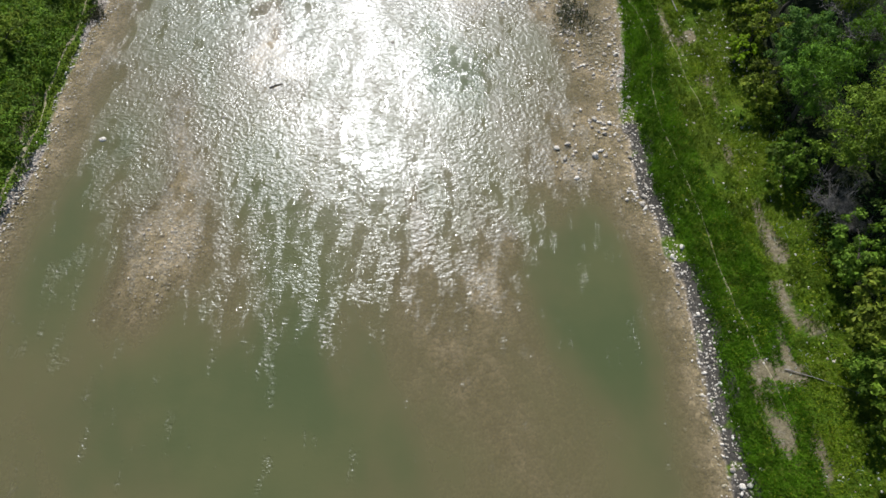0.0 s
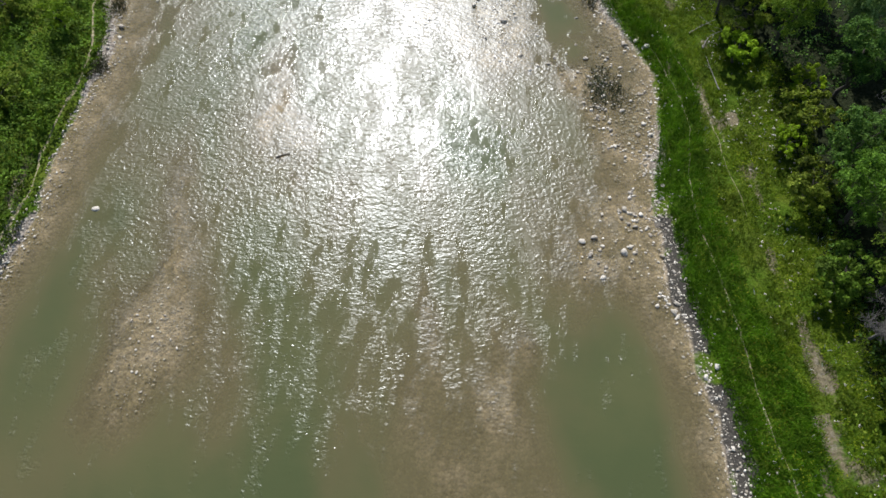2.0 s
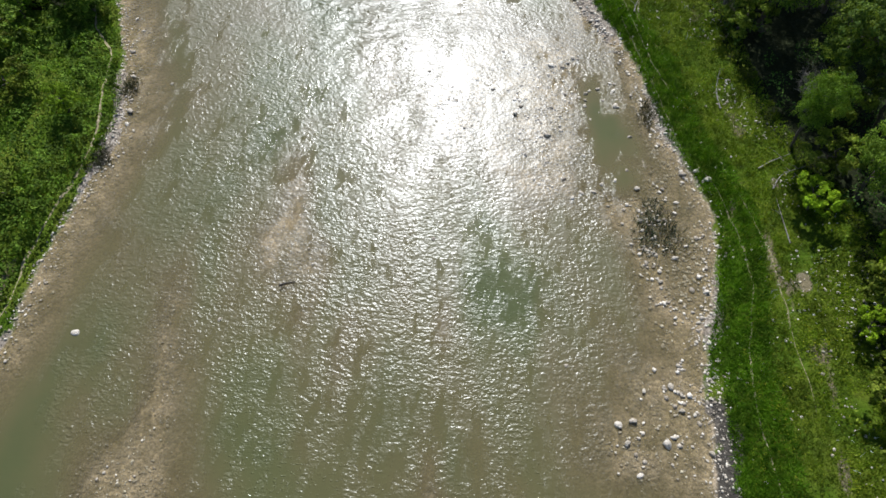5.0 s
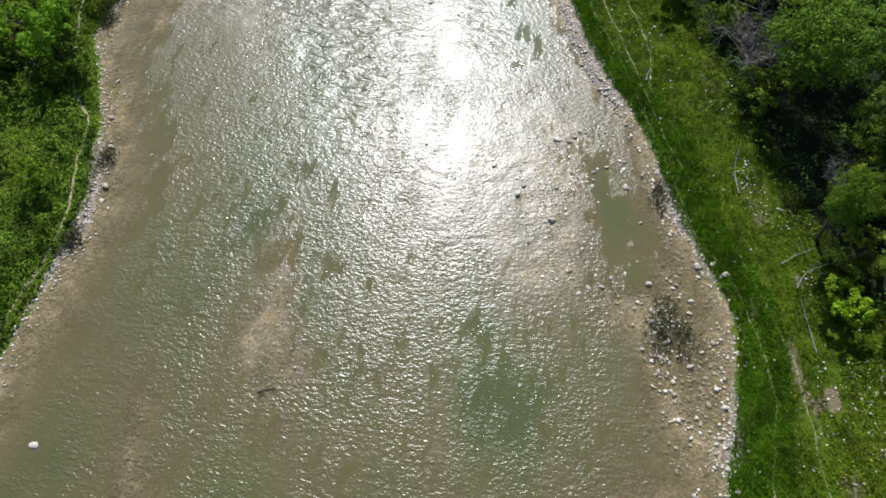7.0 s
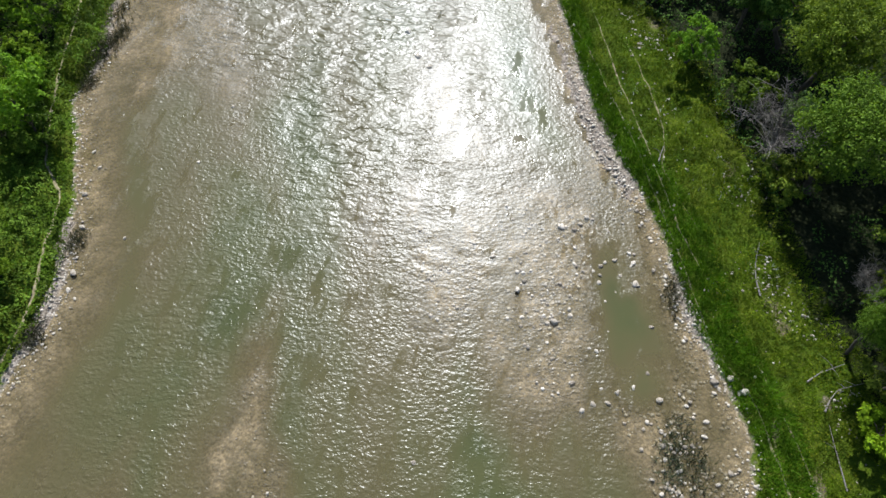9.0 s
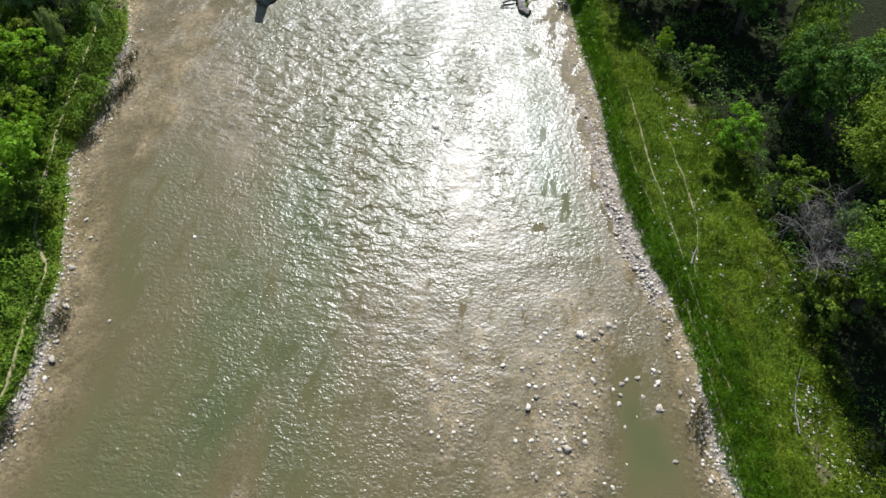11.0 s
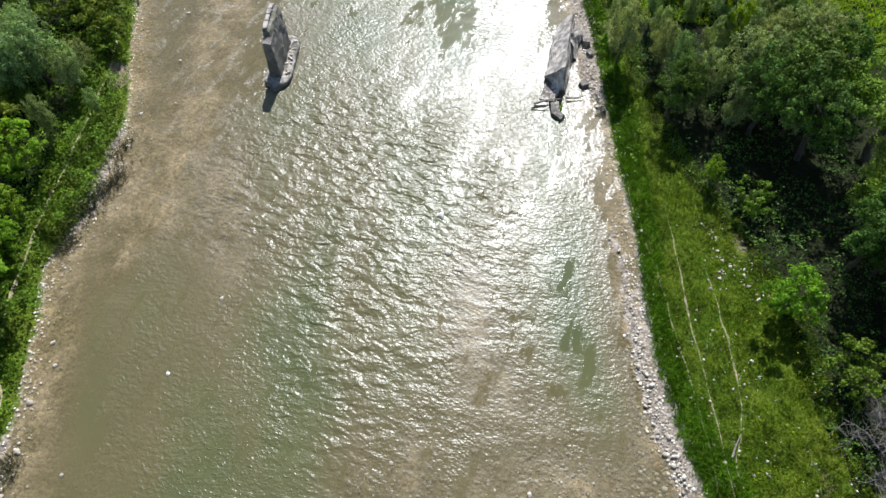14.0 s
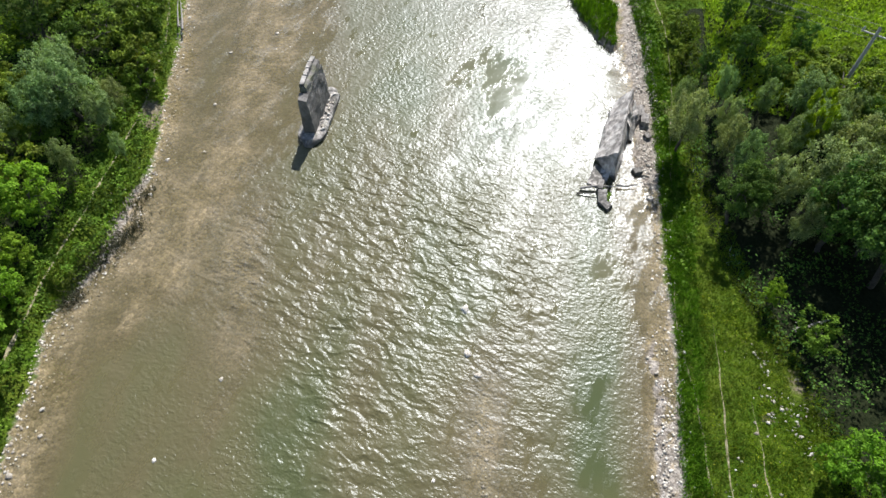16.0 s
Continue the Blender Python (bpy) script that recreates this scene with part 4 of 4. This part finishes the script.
SHELF = [(6.1, 54.5, 0.4), (6.4, 52.2, 0.5), (7.9, 44.9, 0.7), (5.0, 44.2, 0.5), (11.0, 46.6, 0.6), (7.0, 28.5, 0.6), (7.8, 28.8, 0.6), (7.5, 27.5, 0.55), (9.7, 27.8, 0.6), (9.9, 31.1, 0.55),
         (8.2, 25.9, 0.45), (10.5, 29.8, 0.45), (1.2, 55.8, 0.65), (5.8, 54.5, 0.5), (4.0, 53.2, 0.5), (6.3, 52.3, 0.6), (-1.0, 50.5, 0.6), (-2.9, 52.7, 0.5), (1.5, 48.7, 0.65), (4.9, 53.8, 0.5),
         (9.0, 32.0, 0.4), (8.4, 30.6, 0.4), (4.2, 44.0, 0.4), (5.5, 44.9, 0.45), (6.4, 45.4, 0.4), (7.2, 46.4, 0.4), (8.5, 39.1, 0.5), (9.4, 37.9, 0.4)]
EDGE = [(12.6, 46.2, 0.8), (11.9, 46.9, 0.75), (11.3, 37.6, 0.6), (12.2, 37.6, 0.65), (12.4, 23.8, 0.6), (12.6, 23.5, 0.5), (12.9, 8.9, 0.4), (14.2, 12.9, 0.45), (-29.5, 46.5, 0.85), (-29.9, 47.6, 0.5),
        (-4.8, 86.9, 0.7), (-5.8, 88.8, 0.6), (-31.8, 52.5, 0.6), (-31.9, 55.0, 0.45), (-29.2, 45.3, 0.5), (-30.6, 49.9, 0.6), (-33.0, 56.2, 0.5)]
STREAM = [(-5.2, 38.9, 0.55), (-27.4, 49.6, 0.55), (-4.0, 42.1, 0.4), (-2.8, 42.9, 0.4), (-25.6, 29.0, 0.7), (-17.2, 31.2, 0.5), (-10.3, 56.0, 0.5), (-13.1, 73.0, 0.9), (-11.7, 70.2, 0.75), (-10.5, 69.2, 0.6),
          (-10.2, 62.5, 0.5), (-24.5, 62.3, 0.55), (-25.0, 56.7, 0.55), (-41.9, 87.3, 0.55), (-39.7, 91.2, 0.6), (3.9, 31.5, 0.4), (-39.3, 81.5, 0.5), (-36.9, 77.0, 0.4)]
for px, py, size in SHELF:
    stone(px, py, size * 0.85, "pale rounded stone standing in shallow water", 0.0, max(-0.08, h1(px, py)))
for px, py, size in EDGE:
    stone(px, py, size * 0.8, "large pale grey boulder on the shore")
for px, py, size in STREAM:
    stone(px, py, size * 0.72, "wet grey stone breaking the river surface", 0.2, -0.06)
for _ in range(16):
    stone(5.8 + stone_rng.gauss(0, 0.7), 73.8 + stone_rng.gauss(0, 0.8), stone_rng.uniform(0.12, 0.30), "pale stone lying in the meadow grass", 0.05)
while stone_count < 316:
    py = stone_rng.uniform(3, 104)
    pick = stone_rng.random()
    if pick < 0.45:
        px = float(right_shore(py)) + stone_rng.gauss(0.1, 0.45) + (0.5 if py < 18 else 0.0)
        stone(px, py, stone_rng.uniform(0.12, 0.34) * (1.35 if py < 30 and stone_rng.random() < 0.4 else 1.0))
    elif pick < 0.6:
        py = stone_rng.uniform(22, 100)
        px = float(left_shore(py)) + abs(stone_rng.gauss(0.0, 0.9)) - 0.2
        stone(px, py, stone_rng.uniform(0.14, 0.38))
    elif pick < 0.72:
        px, py = 9.2 + stone_rng.gauss(0, 1.3), 42 + stone_rng.gauss(0, 1.8)
        stone(px, py, stone_rng.uniform(0.15, 0.4), "pale rounded stone standing in shallow water", 0.0, -0.07)
    elif pick < 0.78:
        py = stone_rng.uniform(4, 68)
        px = stone_rng.uniform(float(right_shore(py)) + 2.5, float(wood_edge(py)) - 0.3)
        stone(px, py, stone_rng.uniform(0.10, 0.22), "pale stone lying in the meadow grass", 0.05)
    else:
        px, py = stone_rng.gauss(3.5, 2.6), stone_rng.gauss(53.5, 4)
        if px < float(right_shore(py)) - 0.5:
            stone(px, py, stone_rng.uniform(0.15, 0.4), "pale rounded stone standing in shallow water", 0.0, max(-0.08, h1(px, py)))

ICO = bmesh.new()
bmesh.ops.create_icosphere(ICO, subdivisions=1, radius=1.0)
ICO_V = np.array([v.co[:] for v in ICO.verts])
ICO_F = np.array([[v.index for v in f.verts] for f in ICO.faces])
ICO.free()


def pebbles(name, x, y, size, label, float_up=None):
    """Joined small stones; float_up: the level to which those on the bed are raised at least."""
    n = len(x)
    z = height(x, y)
    if float_up is not None:
        z = np.maximum(z, float_up - 0.35 * size)
    r = (size / 2)[:, None, None] * (0.75 + 0.5 * RNG.rand(n, 1, 3)) * np.array([1, 1, 0.45])
    v = ICO_V[None] * (0.82 + 0.36 * RNG.rand(n, len(ICO_V), 1)) * r
    a = RNG.rand(n, 1) * 6.28
    vx, vy = v[..., 0] * np.cos(a) - v[..., 1] * np.sin(a), v[..., 0] * np.sin(a) + v[..., 1] * np.cos(a)
    verts = np.stack([vx + x[:, None], vy + y[:, None], v[..., 2] + (z + size * 0.12)[:, None]], -1).reshape(-1, 3)
    faces = (ICO_F[None] + (np.arange(n) * len(ICO_V))[:, None, None]).reshape(-1, 3)
    tagged(part(name, mesh_from(name, verts, faces, STONE, True)), label, "gravel", kind="stuff")


def some(n, lo, hi):
    return lo + (hi - lo) * RNG.rand(n) ** 2.2


def build_gravel():
    n = 4200
    y = np.where(RNG.rand(n) < 0.22, 2 + 31 * RNG.rand(n), 2 + 104 * RNG.rand(n))
    x = right_shore(y) + RNG.randn(n) * 0.5 + np.where(y < 33, 0.3, -0.05)
    pebbles("shore_gravel", x, y, some(n, 0.04, 0.2), "pale gravel and cobbles along the grassy shore")
    n = 2300
    y = 18 + 78 * RNG.rand(n)
    x = left_shore(y) + np.abs(RNG.randn(n)) * 1.0 - 0.35
    pebbles("left_shore_gravel", x, y, some(n, 0.05, 0.22), "scattered gravel below the scrub bank")
    xs, ys = [], []
    for px, py, rx, ry, w in GRAVEL:
        k = int(60 * rx * ry)
        dy = RNG.randn(k) * ry * 0.6
        xs.append(px + RNG.randn(k) * rx * 0.55 - (0.12 if py < 45 else 0.38) * dy)
        ys.append(py + dy)
    x, y = np.concatenate(xs), np.concatenate(ys)
    pebbles("gravel_bank", x, y, some(len(x), 0.06, 0.24), "heaped pale gravel bank beside the river")
    xs, ys = [], []
    for px, py, rx, ry, w in [BARS[k] for k in (0, 0, 1, 4, 7, 8, 9, 9, 10, 12, 12, 15, 15, 16, 17, 18)]:
        k = int(16 * rx * ry)
        dy = RNG.randn(k) * ry * 0.62
        xs.append(px + RNG.randn(k) * rx * 0.62 - (0.12 if py < 45 else 0.38) * dy)
        ys.append(py + dy)
    x, y = np.concatenate(xs), np.concatenate(ys)
    wet = shore_gap(x, y) > 0.4
    x, y = x[wet], y[wet]
    pebbles("bar_cobbles", x, y, some(len(x), 0.06, 0.30) * np.where(y < 34, 0.75, 1.0), "cobbles showing through shallow water on the bars", -0.11)
    n = 2600
    y = 22 + 46 * RNG.rand(n)
    x = right_shore(y) - 0.3 - np.abs(RNG.randn(n)) * (2.6 + 1.6 * smooth(44, 54, y))
    near = fbm(x * 0.5, y * 0.4, 3) > np.where(y < 38, 0.52, 0.42)
    pebbles("shelf_cobbles", x[near], y[near], some(near.sum(), 0.09, 0.34), "pale cobbles on the shallow shelf by the bank", -0.09)
    n = 1300
    y = 2 + 70 * RNG.rand(n)
    x = right_shore(y) + 1.5 + (wood_edge(y) - right_shore(y) - 1.5) * RNG.rand(n)
    on = fbm(x * 0.3 + 2, y * 0.3, 3) > 0.5
    k = 1500
    ye = 30 + 48 * RNG.rand(k)
    xe = wood_edge(ye) - 1.2 + RNG.randn(k) * 0.9
    x, y, on = np.concatenate([x, xe]), np.concatenate([y, ye]), np.concatenate([on, fbm(xe * 0.5, ye * 0.35, 3) > 0.5])
    pebbles("meadow_stones", x[on], y[on], some(on.sum(), 0.06, 0.22), "pale stones scattered in the bank meadow")


build_gravel()

# ---- reeds in the shallows ----
def reeds(spots, count, label):
    xs, ys = [], []
    for px, py, rx, ry in spots:
        xs.append(px + RNG.randn(count) * rx)
        ys.append(py + RNG.randn(count) * ry)
    x, y = np.concatenate(xs), np.concatenate(ys)
    blades("reeds", x, y, np.full(len(x), 0.62), 0.04, REED, label, "reeds", 3, 0.75)


# made-up blades in place of the shoal's dark lichened gravel
reeds([(8.9, 43.2, 0.35, 0.7), (9.5, 42, 0.6, 0.9), (8.4, 41.4, 0.4, 0.8), (10.1, 41.2, 0.4, 0.7), (9.2, 41.8, 0.8, 1.0)], 60, "dark sparse blades standing in for lichened gravel on a stony shoal")
reeds([(-36.7, 62.6, 0.35, 0.7), (-37.2, 66.3, 0.4, 0.8), (-36.9, 69.0, 0.4, 0.7), (-36.9, 67.7, 0.5, 1.2), (-37.2, 65, 0.5, 1.0), (-38.2, 71, 0.5, 1.0), (-29.7, 41.8, 0.35, 0.5), (-30.5, 48.8, 0.3, 0.5), (8.6, 52.0, 0.3, 0.9)], 110, "dark reeds and dead stems at the bank")


# ---- driftwood and fallen branches ----
def driftwood(points, radius, label, material, forks=0, name="driftwood"):
    rng = random.Random(int(points[0][0] * 100))
    root = tagged(new(name), label, "driftwood")
    base = Vector(points[0])
    root.location = base
    pts = [Vector(p) - base for p in points]
    k = len(pts)
    part("stem", tubes_mesh("stem", [(pts, [radius * (1 - 0.75 * i / (k - 1)) for i in range(k)])], material, 7), root)
    for _ in range(forks):
        a = rng.uniform(0.3, 0.9) * (k - 1)
        i = min(int(a), k - 2)
        s = pts[i].lerp(pts[i + 1], a - i)
        e = s + Vector((rng.uniform(-0.8, 0.8), rng.uniform(-0.8, 0.8), rng.uniform(0.0, 0.4)))
        part("twig", tubes_mesh("twig", [([s, s.lerp(e, 0.5) + Vector((0, 0, 0.08)), e], [radius * 0.4, radius * 0.25, radius * 0.1])], material, 5), root)
    return root


def on_land(points, up=0.08):
    return [(px, py, h1(px, py) + up) for px, py in points]


driftwood([(-14.25, 34.05, -0.02), (-13.9, 34.2, 0.06), (-13.3, 34.45, 0.03)], 0.09, "dark wet branch caught in the river", DARKWOOD, 2)
driftwood(on_land([(18.7, 12.15), (19.5, 11.9), (20.8, 11.4), (22.3, 10.7)], 0.10), 0.04, "long pale fallen trunk in the grass", DEADWOOD, 1)
driftwood(on_land([(7.35, 62.0), (7.45, 62.6), (7.65, 63.4)], 0.2), 0.07, "bleached white stick in the meadow", DEADWOOD, 1)
driftwood(on_land([(13.6, 52.4), (13.4, 53.6), (13.45, 54.8), (13.7, 56.2)], 0.15), 0.055, "bleached fallen branch at the wood's edge", DEADWOOD, 4)
driftwood(on_land([(15.8, 47.2), (16.6, 47.9), (17.9, 48.6)], 0.15), 0.055, "pale dead branch lying in scrub", DEADWOOD, 3)
driftwood(on_land([(16.6, 45.6), (16.9, 46.3), (17.4, 47.0), (18.8, 47.6)], 0.15), 0.06, "grey dead branch lying in scrub", DEADWOOD, 3)
driftwood(on_land([(5.9, 79.6), (6.9, 80.5), (7.9, 81.5)], 0.15), 0.22, "grey fallen trunk on the shaded wood floor", DEADWOOD, 2)
driftwood(on_land([(17.3, 41.5), (17.0, 43.5), (16.8, 45.0)], 0.1), 0.045, "thin pale dead branch in the meadow", DEADWOOD, 2)
driftwood([(-46.9, 87.4, 0.75), (-48.2, 89.0, 0.8), (-49.9, 90.9, 0.85)], 0.10, "pale pole lying on the bank", DEADWOOD)
driftwood([(-47.5, 87.6, 0.75), (-49.0, 89.4, 0.8), (-50.4, 91.3, 0.85)], 0.08, "thin pale pole lying on the bank", DEADWOOD)


# ---- ruined bridge piers ----
def rough_block(name, corners, cuts, jag, parent, label="", seed=0, material=CONCRETE):
    """A block from eight corners (four below, four above), cut finely and broken a little."""
    bm = bmesh.new()
    vs = [bm.verts.new(c) for c in corners]
    for f in ((3, 2, 1, 0), (4, 5, 6, 7), (0, 1, 5, 4), (1, 2, 6, 5), (2, 3, 7, 6), (3, 0, 4, 7)):
        bm.faces.new([vs[i] for i in f])
    bmesh.ops.subdivide_edges(bm, edges=bm.edges[:], cuts=cuts, use_grid_fill=True)
    off = Vector((seed * 7.7, seed * 3.1, 0))
    for v in bm.verts:
        v.co += Vector((noise.noise(v.co * 1.3 + off), noise.noise(v.co * 1.3 + off + Vector((40, 0, 0))), noise.noise(v.co * 1.3 + off + Vector((0, 40, 0))))) * jag
        v.co += Vector((noise.noise(v.co * 4 + off), noise.noise(v.co * 4 - off), noise.noise(v.co * 4 + off * 2))) * jag * 0.45
    bmesh.ops.recalc_face_normals(bm, faces=bm.faces[:])
    return part(name, bm_mesh(name, bm, material), parent, label)


def box8(x0, x1, y0, y1, z0, z1, taper=0.0):
    t = taper
    return [(x0, y0, z0), (x1, y0, z0), (x1, y1, z0), (x0, y1, z0), (x0 + t, y0 + t, z1), (x1 - t, y0 + t, z1), (x1 - t, y1 - t, z1), (x0 + t, y1 - t, z1)]


def prism(name, outline, z0, z1, inset, parent, jag, label="", material=CONCRETE):
    """A footing from a plan outline, with a sloping shoulder."""
    bm = bmesh.new()
    n = len(outline)
    cx, cy = sum(p[0] for p in outline) / n, sum(p[1] for p in outline) / n
    rings = []
    for z, k in ((z0, 1.0), (z1 - 0.18, 1.0), (z1, 1 - inset)):
        rings.append([bm.verts.new((cx + (px - cx) * k, cy + (py - cy) * k, z)) for px, py in outline])
    for lo, hi in zip(rings, rings[1:]):
        for i in range(n):
            bm.faces.new((lo[i], lo[(i + 1) % n], hi[(i + 1) % n], hi[i]))
    bm.faces.new(rings[-1])
    bmesh.ops.triangulate(bm, faces=bm.faces[:])
    bmesh.ops.subdivide_edges(bm, edges=bm.edges[:], cuts=3, use_grid_fill=True)
    for v in bm.verts:
        v.co += Vector((noise.noise(v.co * 1.7), noise.noise(v.co * 1.7 + Vector((9, 9, 0))), noise.noise(v.co * 1.7 + Vector((0, 9, 9))))) * jag
    return part(name, bm_mesh(name, bm, material), parent, label)


def standing_pier():
    root = tagged(new("bridge_pier"), "ruined concrete bridge pier standing alone in the river", "bridge pier")
    root.matrix_basis = pose(-29.95, 80.75, 0, 0, 0, 15.7)
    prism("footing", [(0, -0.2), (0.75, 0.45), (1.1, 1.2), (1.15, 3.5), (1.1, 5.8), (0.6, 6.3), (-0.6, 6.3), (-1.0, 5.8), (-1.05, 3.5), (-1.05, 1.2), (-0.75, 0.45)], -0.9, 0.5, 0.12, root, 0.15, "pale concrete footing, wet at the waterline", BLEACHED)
    rough_block("shaft", [(-0.46, 1.0, 0.4), (0.44, 1.0, 0.4), (0.44, 5.3, 0.4), (-0.46, 5.3, 0.4), (-0.34, 1.1, 3.7), (0.26, 1.1, 3.7), (0.3, 5.2, 3.7), (-0.34, 5.2, 3.7)], 12, 0.10, root, seed=1)
    shaft_top = rough_block("shaft_top", [(-0.34, 1.7, 3.62), (0.26, 1.7, 3.62), (0.3, 5.2, 3.62), (-0.34, 5.2, 3.62), (-0.34, 2.0, 4.3), (0.12, 2.1, 4.15), (0.2, 5.0, 4.3), (-0.34, 5.1, 4.45)], 7, 0.13, root, "broken mossy top of the pier", 2, MOSSY)
    for k, (y0, y1, z) in enumerate(((2.1, 2.9, 4.36), (2.95, 3.7, 4.4), (3.75, 4.4, 4.4), (4.45, 5.1, 4.38))):
        rough_block("coping_stone", box8(-0.40, -0.08, y0, y1, z - 0.04, z + 0.12), 2, 0.07, shaft_top, "pale weathered coping stone", 5 + k, BLEACHED)
    rough_block("broken_ledge", box8(-0.38, 0.30, 1.05, 1.7, 3.6, 3.8), 3, 0.1, root, seed=12)
    rng = random.Random(3)
    for k in range(26):
        ob = new("river_stone", rng.choice(STONES))
        r = rng.uniform(0.07, 0.19)
        ob.matrix_basis = root.matrix_basis @ Matrix.LocRotScale((rng.uniform(0.5, 0.95), rng.uniform(1.4, 5.6), 0.5 + r * 0.35), Euler((0, 0, rng.uniform(0, 6))), (r, r, r))
        tagged(ob, "rubble stone lying on the pier footing", "stone", "pier rubble")


def fallen_pier():
    root = tagged(new("fallen_pier"), "toppled concrete bridge pier leaning in shallow water", "bridge pier")
    root.location = (-8.5, 90.5, 0)
    a, b, c = Vector((-1.05, -1.8, -0.5)), Vector((0.48, -2.4, 2.2)), Vector((1.12, -3.2, -0.5))
    a2, b2, c2 = Vector((-1.75, 3.9, -0.5)), Vector((-0.36, 4.6, 2.0)), Vector((0.75, 2.8, -0.5))
    d, d2 = Vector((-0.98, -1.95, 0.45)), Vector((-1.45, 4.3, 0.5))
    rough_block("toppled_shaft", [a, c, c2, a2, d, b, b2, d2], 9, 0.16, root, seed=21, material=WEATHERED)
    rough_block("broken_head", [(0.15, 1.4, -0.2), (0.9, 1.2, -0.2), (1.1, 3.8, -0.2), (0.0, 4.2, -0.2), (0.1, 1.6, 1.7), (0.5, 1.4, 1.2), (0.6, 3.6, 0.9), (0.0, 4.0, 1.5)], 4, 0.22, root, seed=22, material=WEATHERED)
    rough_block("footing_slab", box8(-0.9, 0.5, -4.3, -2.2, -0.6, 0.12, 0.08), 5, 0.09, root, "flat broken footing slab awash", 23, WEATHERED)


def concrete_block(x, y, size, turn, label):
    ob = new("concrete_block")
    rough = rough_block("chunk", box8(-size[0] / 2, size[0] / 2, -size[1] / 2, size[1] / 2, -0.25, size[2], 0.05), 3, 0.09, None, seed=int(abs(x * 13)), material=BLEACHED)
    rough.parent = ob
    ob.matrix_basis = pose(x, y, max(-0.1, h1(x, y)), 6, -5, turn)
    tagged(ob, label, "concrete block", "pier debris")


standing_pier()
fallen_pier()
for x, y, size, turn in ((-7.9, 85.5, (0.7, 1.1, 0.5), 20), (-7.4, 84.9, (0.8, 0.6, 0.45), -25), (-8.0, 94.6, (1.2, 1.0, 0.6), 30), (-7.2, 94.0, (0.7, 1.0, 0.5), 10), (-6.3, 88.9, (0.7, 0.5, 0.4), 40), (-8.3, 86.4, (0.5, 0.9, 0.6), 5), (-6.6, 92.5, (0.5, 0.5, 0.3), 60)):
    concrete_block(x, y, size, turn, "broken concrete block beside the fallen pier")
driftwood([(-9.6, 85.6, 0.15), (-8.5, 86.2, 0.35), (-7.3, 86.7, 0.3)], 0.1, "grey timber across the pier debris", DEADWOOD)
driftwood([(-7.3, 86.9, 0.25), (-6.7, 87.1, 0.2), (-5.9, 87.6, 0.25)], 0.11, "grey timber beside the fallen pier", DEADWOOD)
driftwood([(-9.7, 85.1, 0.1), (-8.8, 85.4, 0.2), (-8.0, 85.8, 0.4)], 0.07, "thin branch caught on the debris", DARKWOOD, 2)
undergrowth("debris_weeds", 220, -8.3, -7.4, 85.0, 86.4, lambda x, y: x < 99, 0.7, 0.16, LEAF_BRUSH, "weeds growing on the concrete debris")


# ---- power line ----
def metal(name, colour, rough):
    m = Mat(name)
    n = m.noise(6, 4, 0.6, m.coords())
    m.put(m.bsdf.inputs["Base Color"], m.ramp(n, [(0.3, tuple(c * 0.75 for c in colour)), (0.7, colour)]))
    m.bsdf.inputs["Roughness"].default_value = rough
    return m.m


PALE_CONCRETE, WIRE, PORCELAIN = metal("pole_concrete", (0.348, 0.336, 0.312), 0.85), metal("wire_metal", (0.06, 0.06, 0.06), 0.5), metal("porcelain", (0.420, 0.414, 0.396), 0.3)


def power_pole(x, y, tall, turn):
    root = tagged(new("power_pole"), "pale concrete double power pole behind the trees", "power pole")
    root.matrix_basis = pose(x, y, h1(x, y), 0, 0, turn)
    for side in (-1, 1):
        part("leg", tubes_mesh("leg", [([(0.42 * side, 0, -0.3), (0.28 * side, 0, tall * 0.5), (0.16 * side, 0, tall)], [0.16, 0.13, 0.10])], PALE_CONCRETE, 8), root)
    for z in (tall * 0.35, tall * 0.65):
        part("brace", tubes_mesh("brace", [([(-0.36, 0, z), (0.36, 0, z)], [0.05, 0.05])], PALE_CONCRETE, 6), root)
    crossarm = part("crossarm", tubes_mesh("crossarm", [([(0, -1.0, tall - 0.5), (0, 1.0, tall - 0.5)], [0.06, 0.06])], PALE_CONCRETE, 6), root, "pale crossarm")
    for k in (-0.9, 0.0, 0.9):
        part("insulator", tubes_mesh("insulator", [([(0, k, tall - 0.45), (0, k, tall - 0.3), (0, k, tall - 0.12)], [0.05, 0.08, 0.04])], PORCELAIN, 8), crossarm, "porcelain insulator")


power_pole(5.5, 101.6, 6.6, 80)
power_pole(-46, 112, 7.5, 80)
for k in (-0.9, 0.0, 0.9):
    runs = []
    a, b = Vector((5.5, 101.6 + k, 7.4)), Vector((-46, 112 + k, 8.4))
    pts = [a.lerp(b, i / 24) - Vector((0, 0, 1.6 * (1 - (i / 12 - 1) ** 2))) for i in range(25)]
    tagged(part("power_cable", tubes_mesh("power_cable", [(pts, [0.012] * 25)], WIRE, 5)), "thin dark overhead power cable", "cable", "power cables")
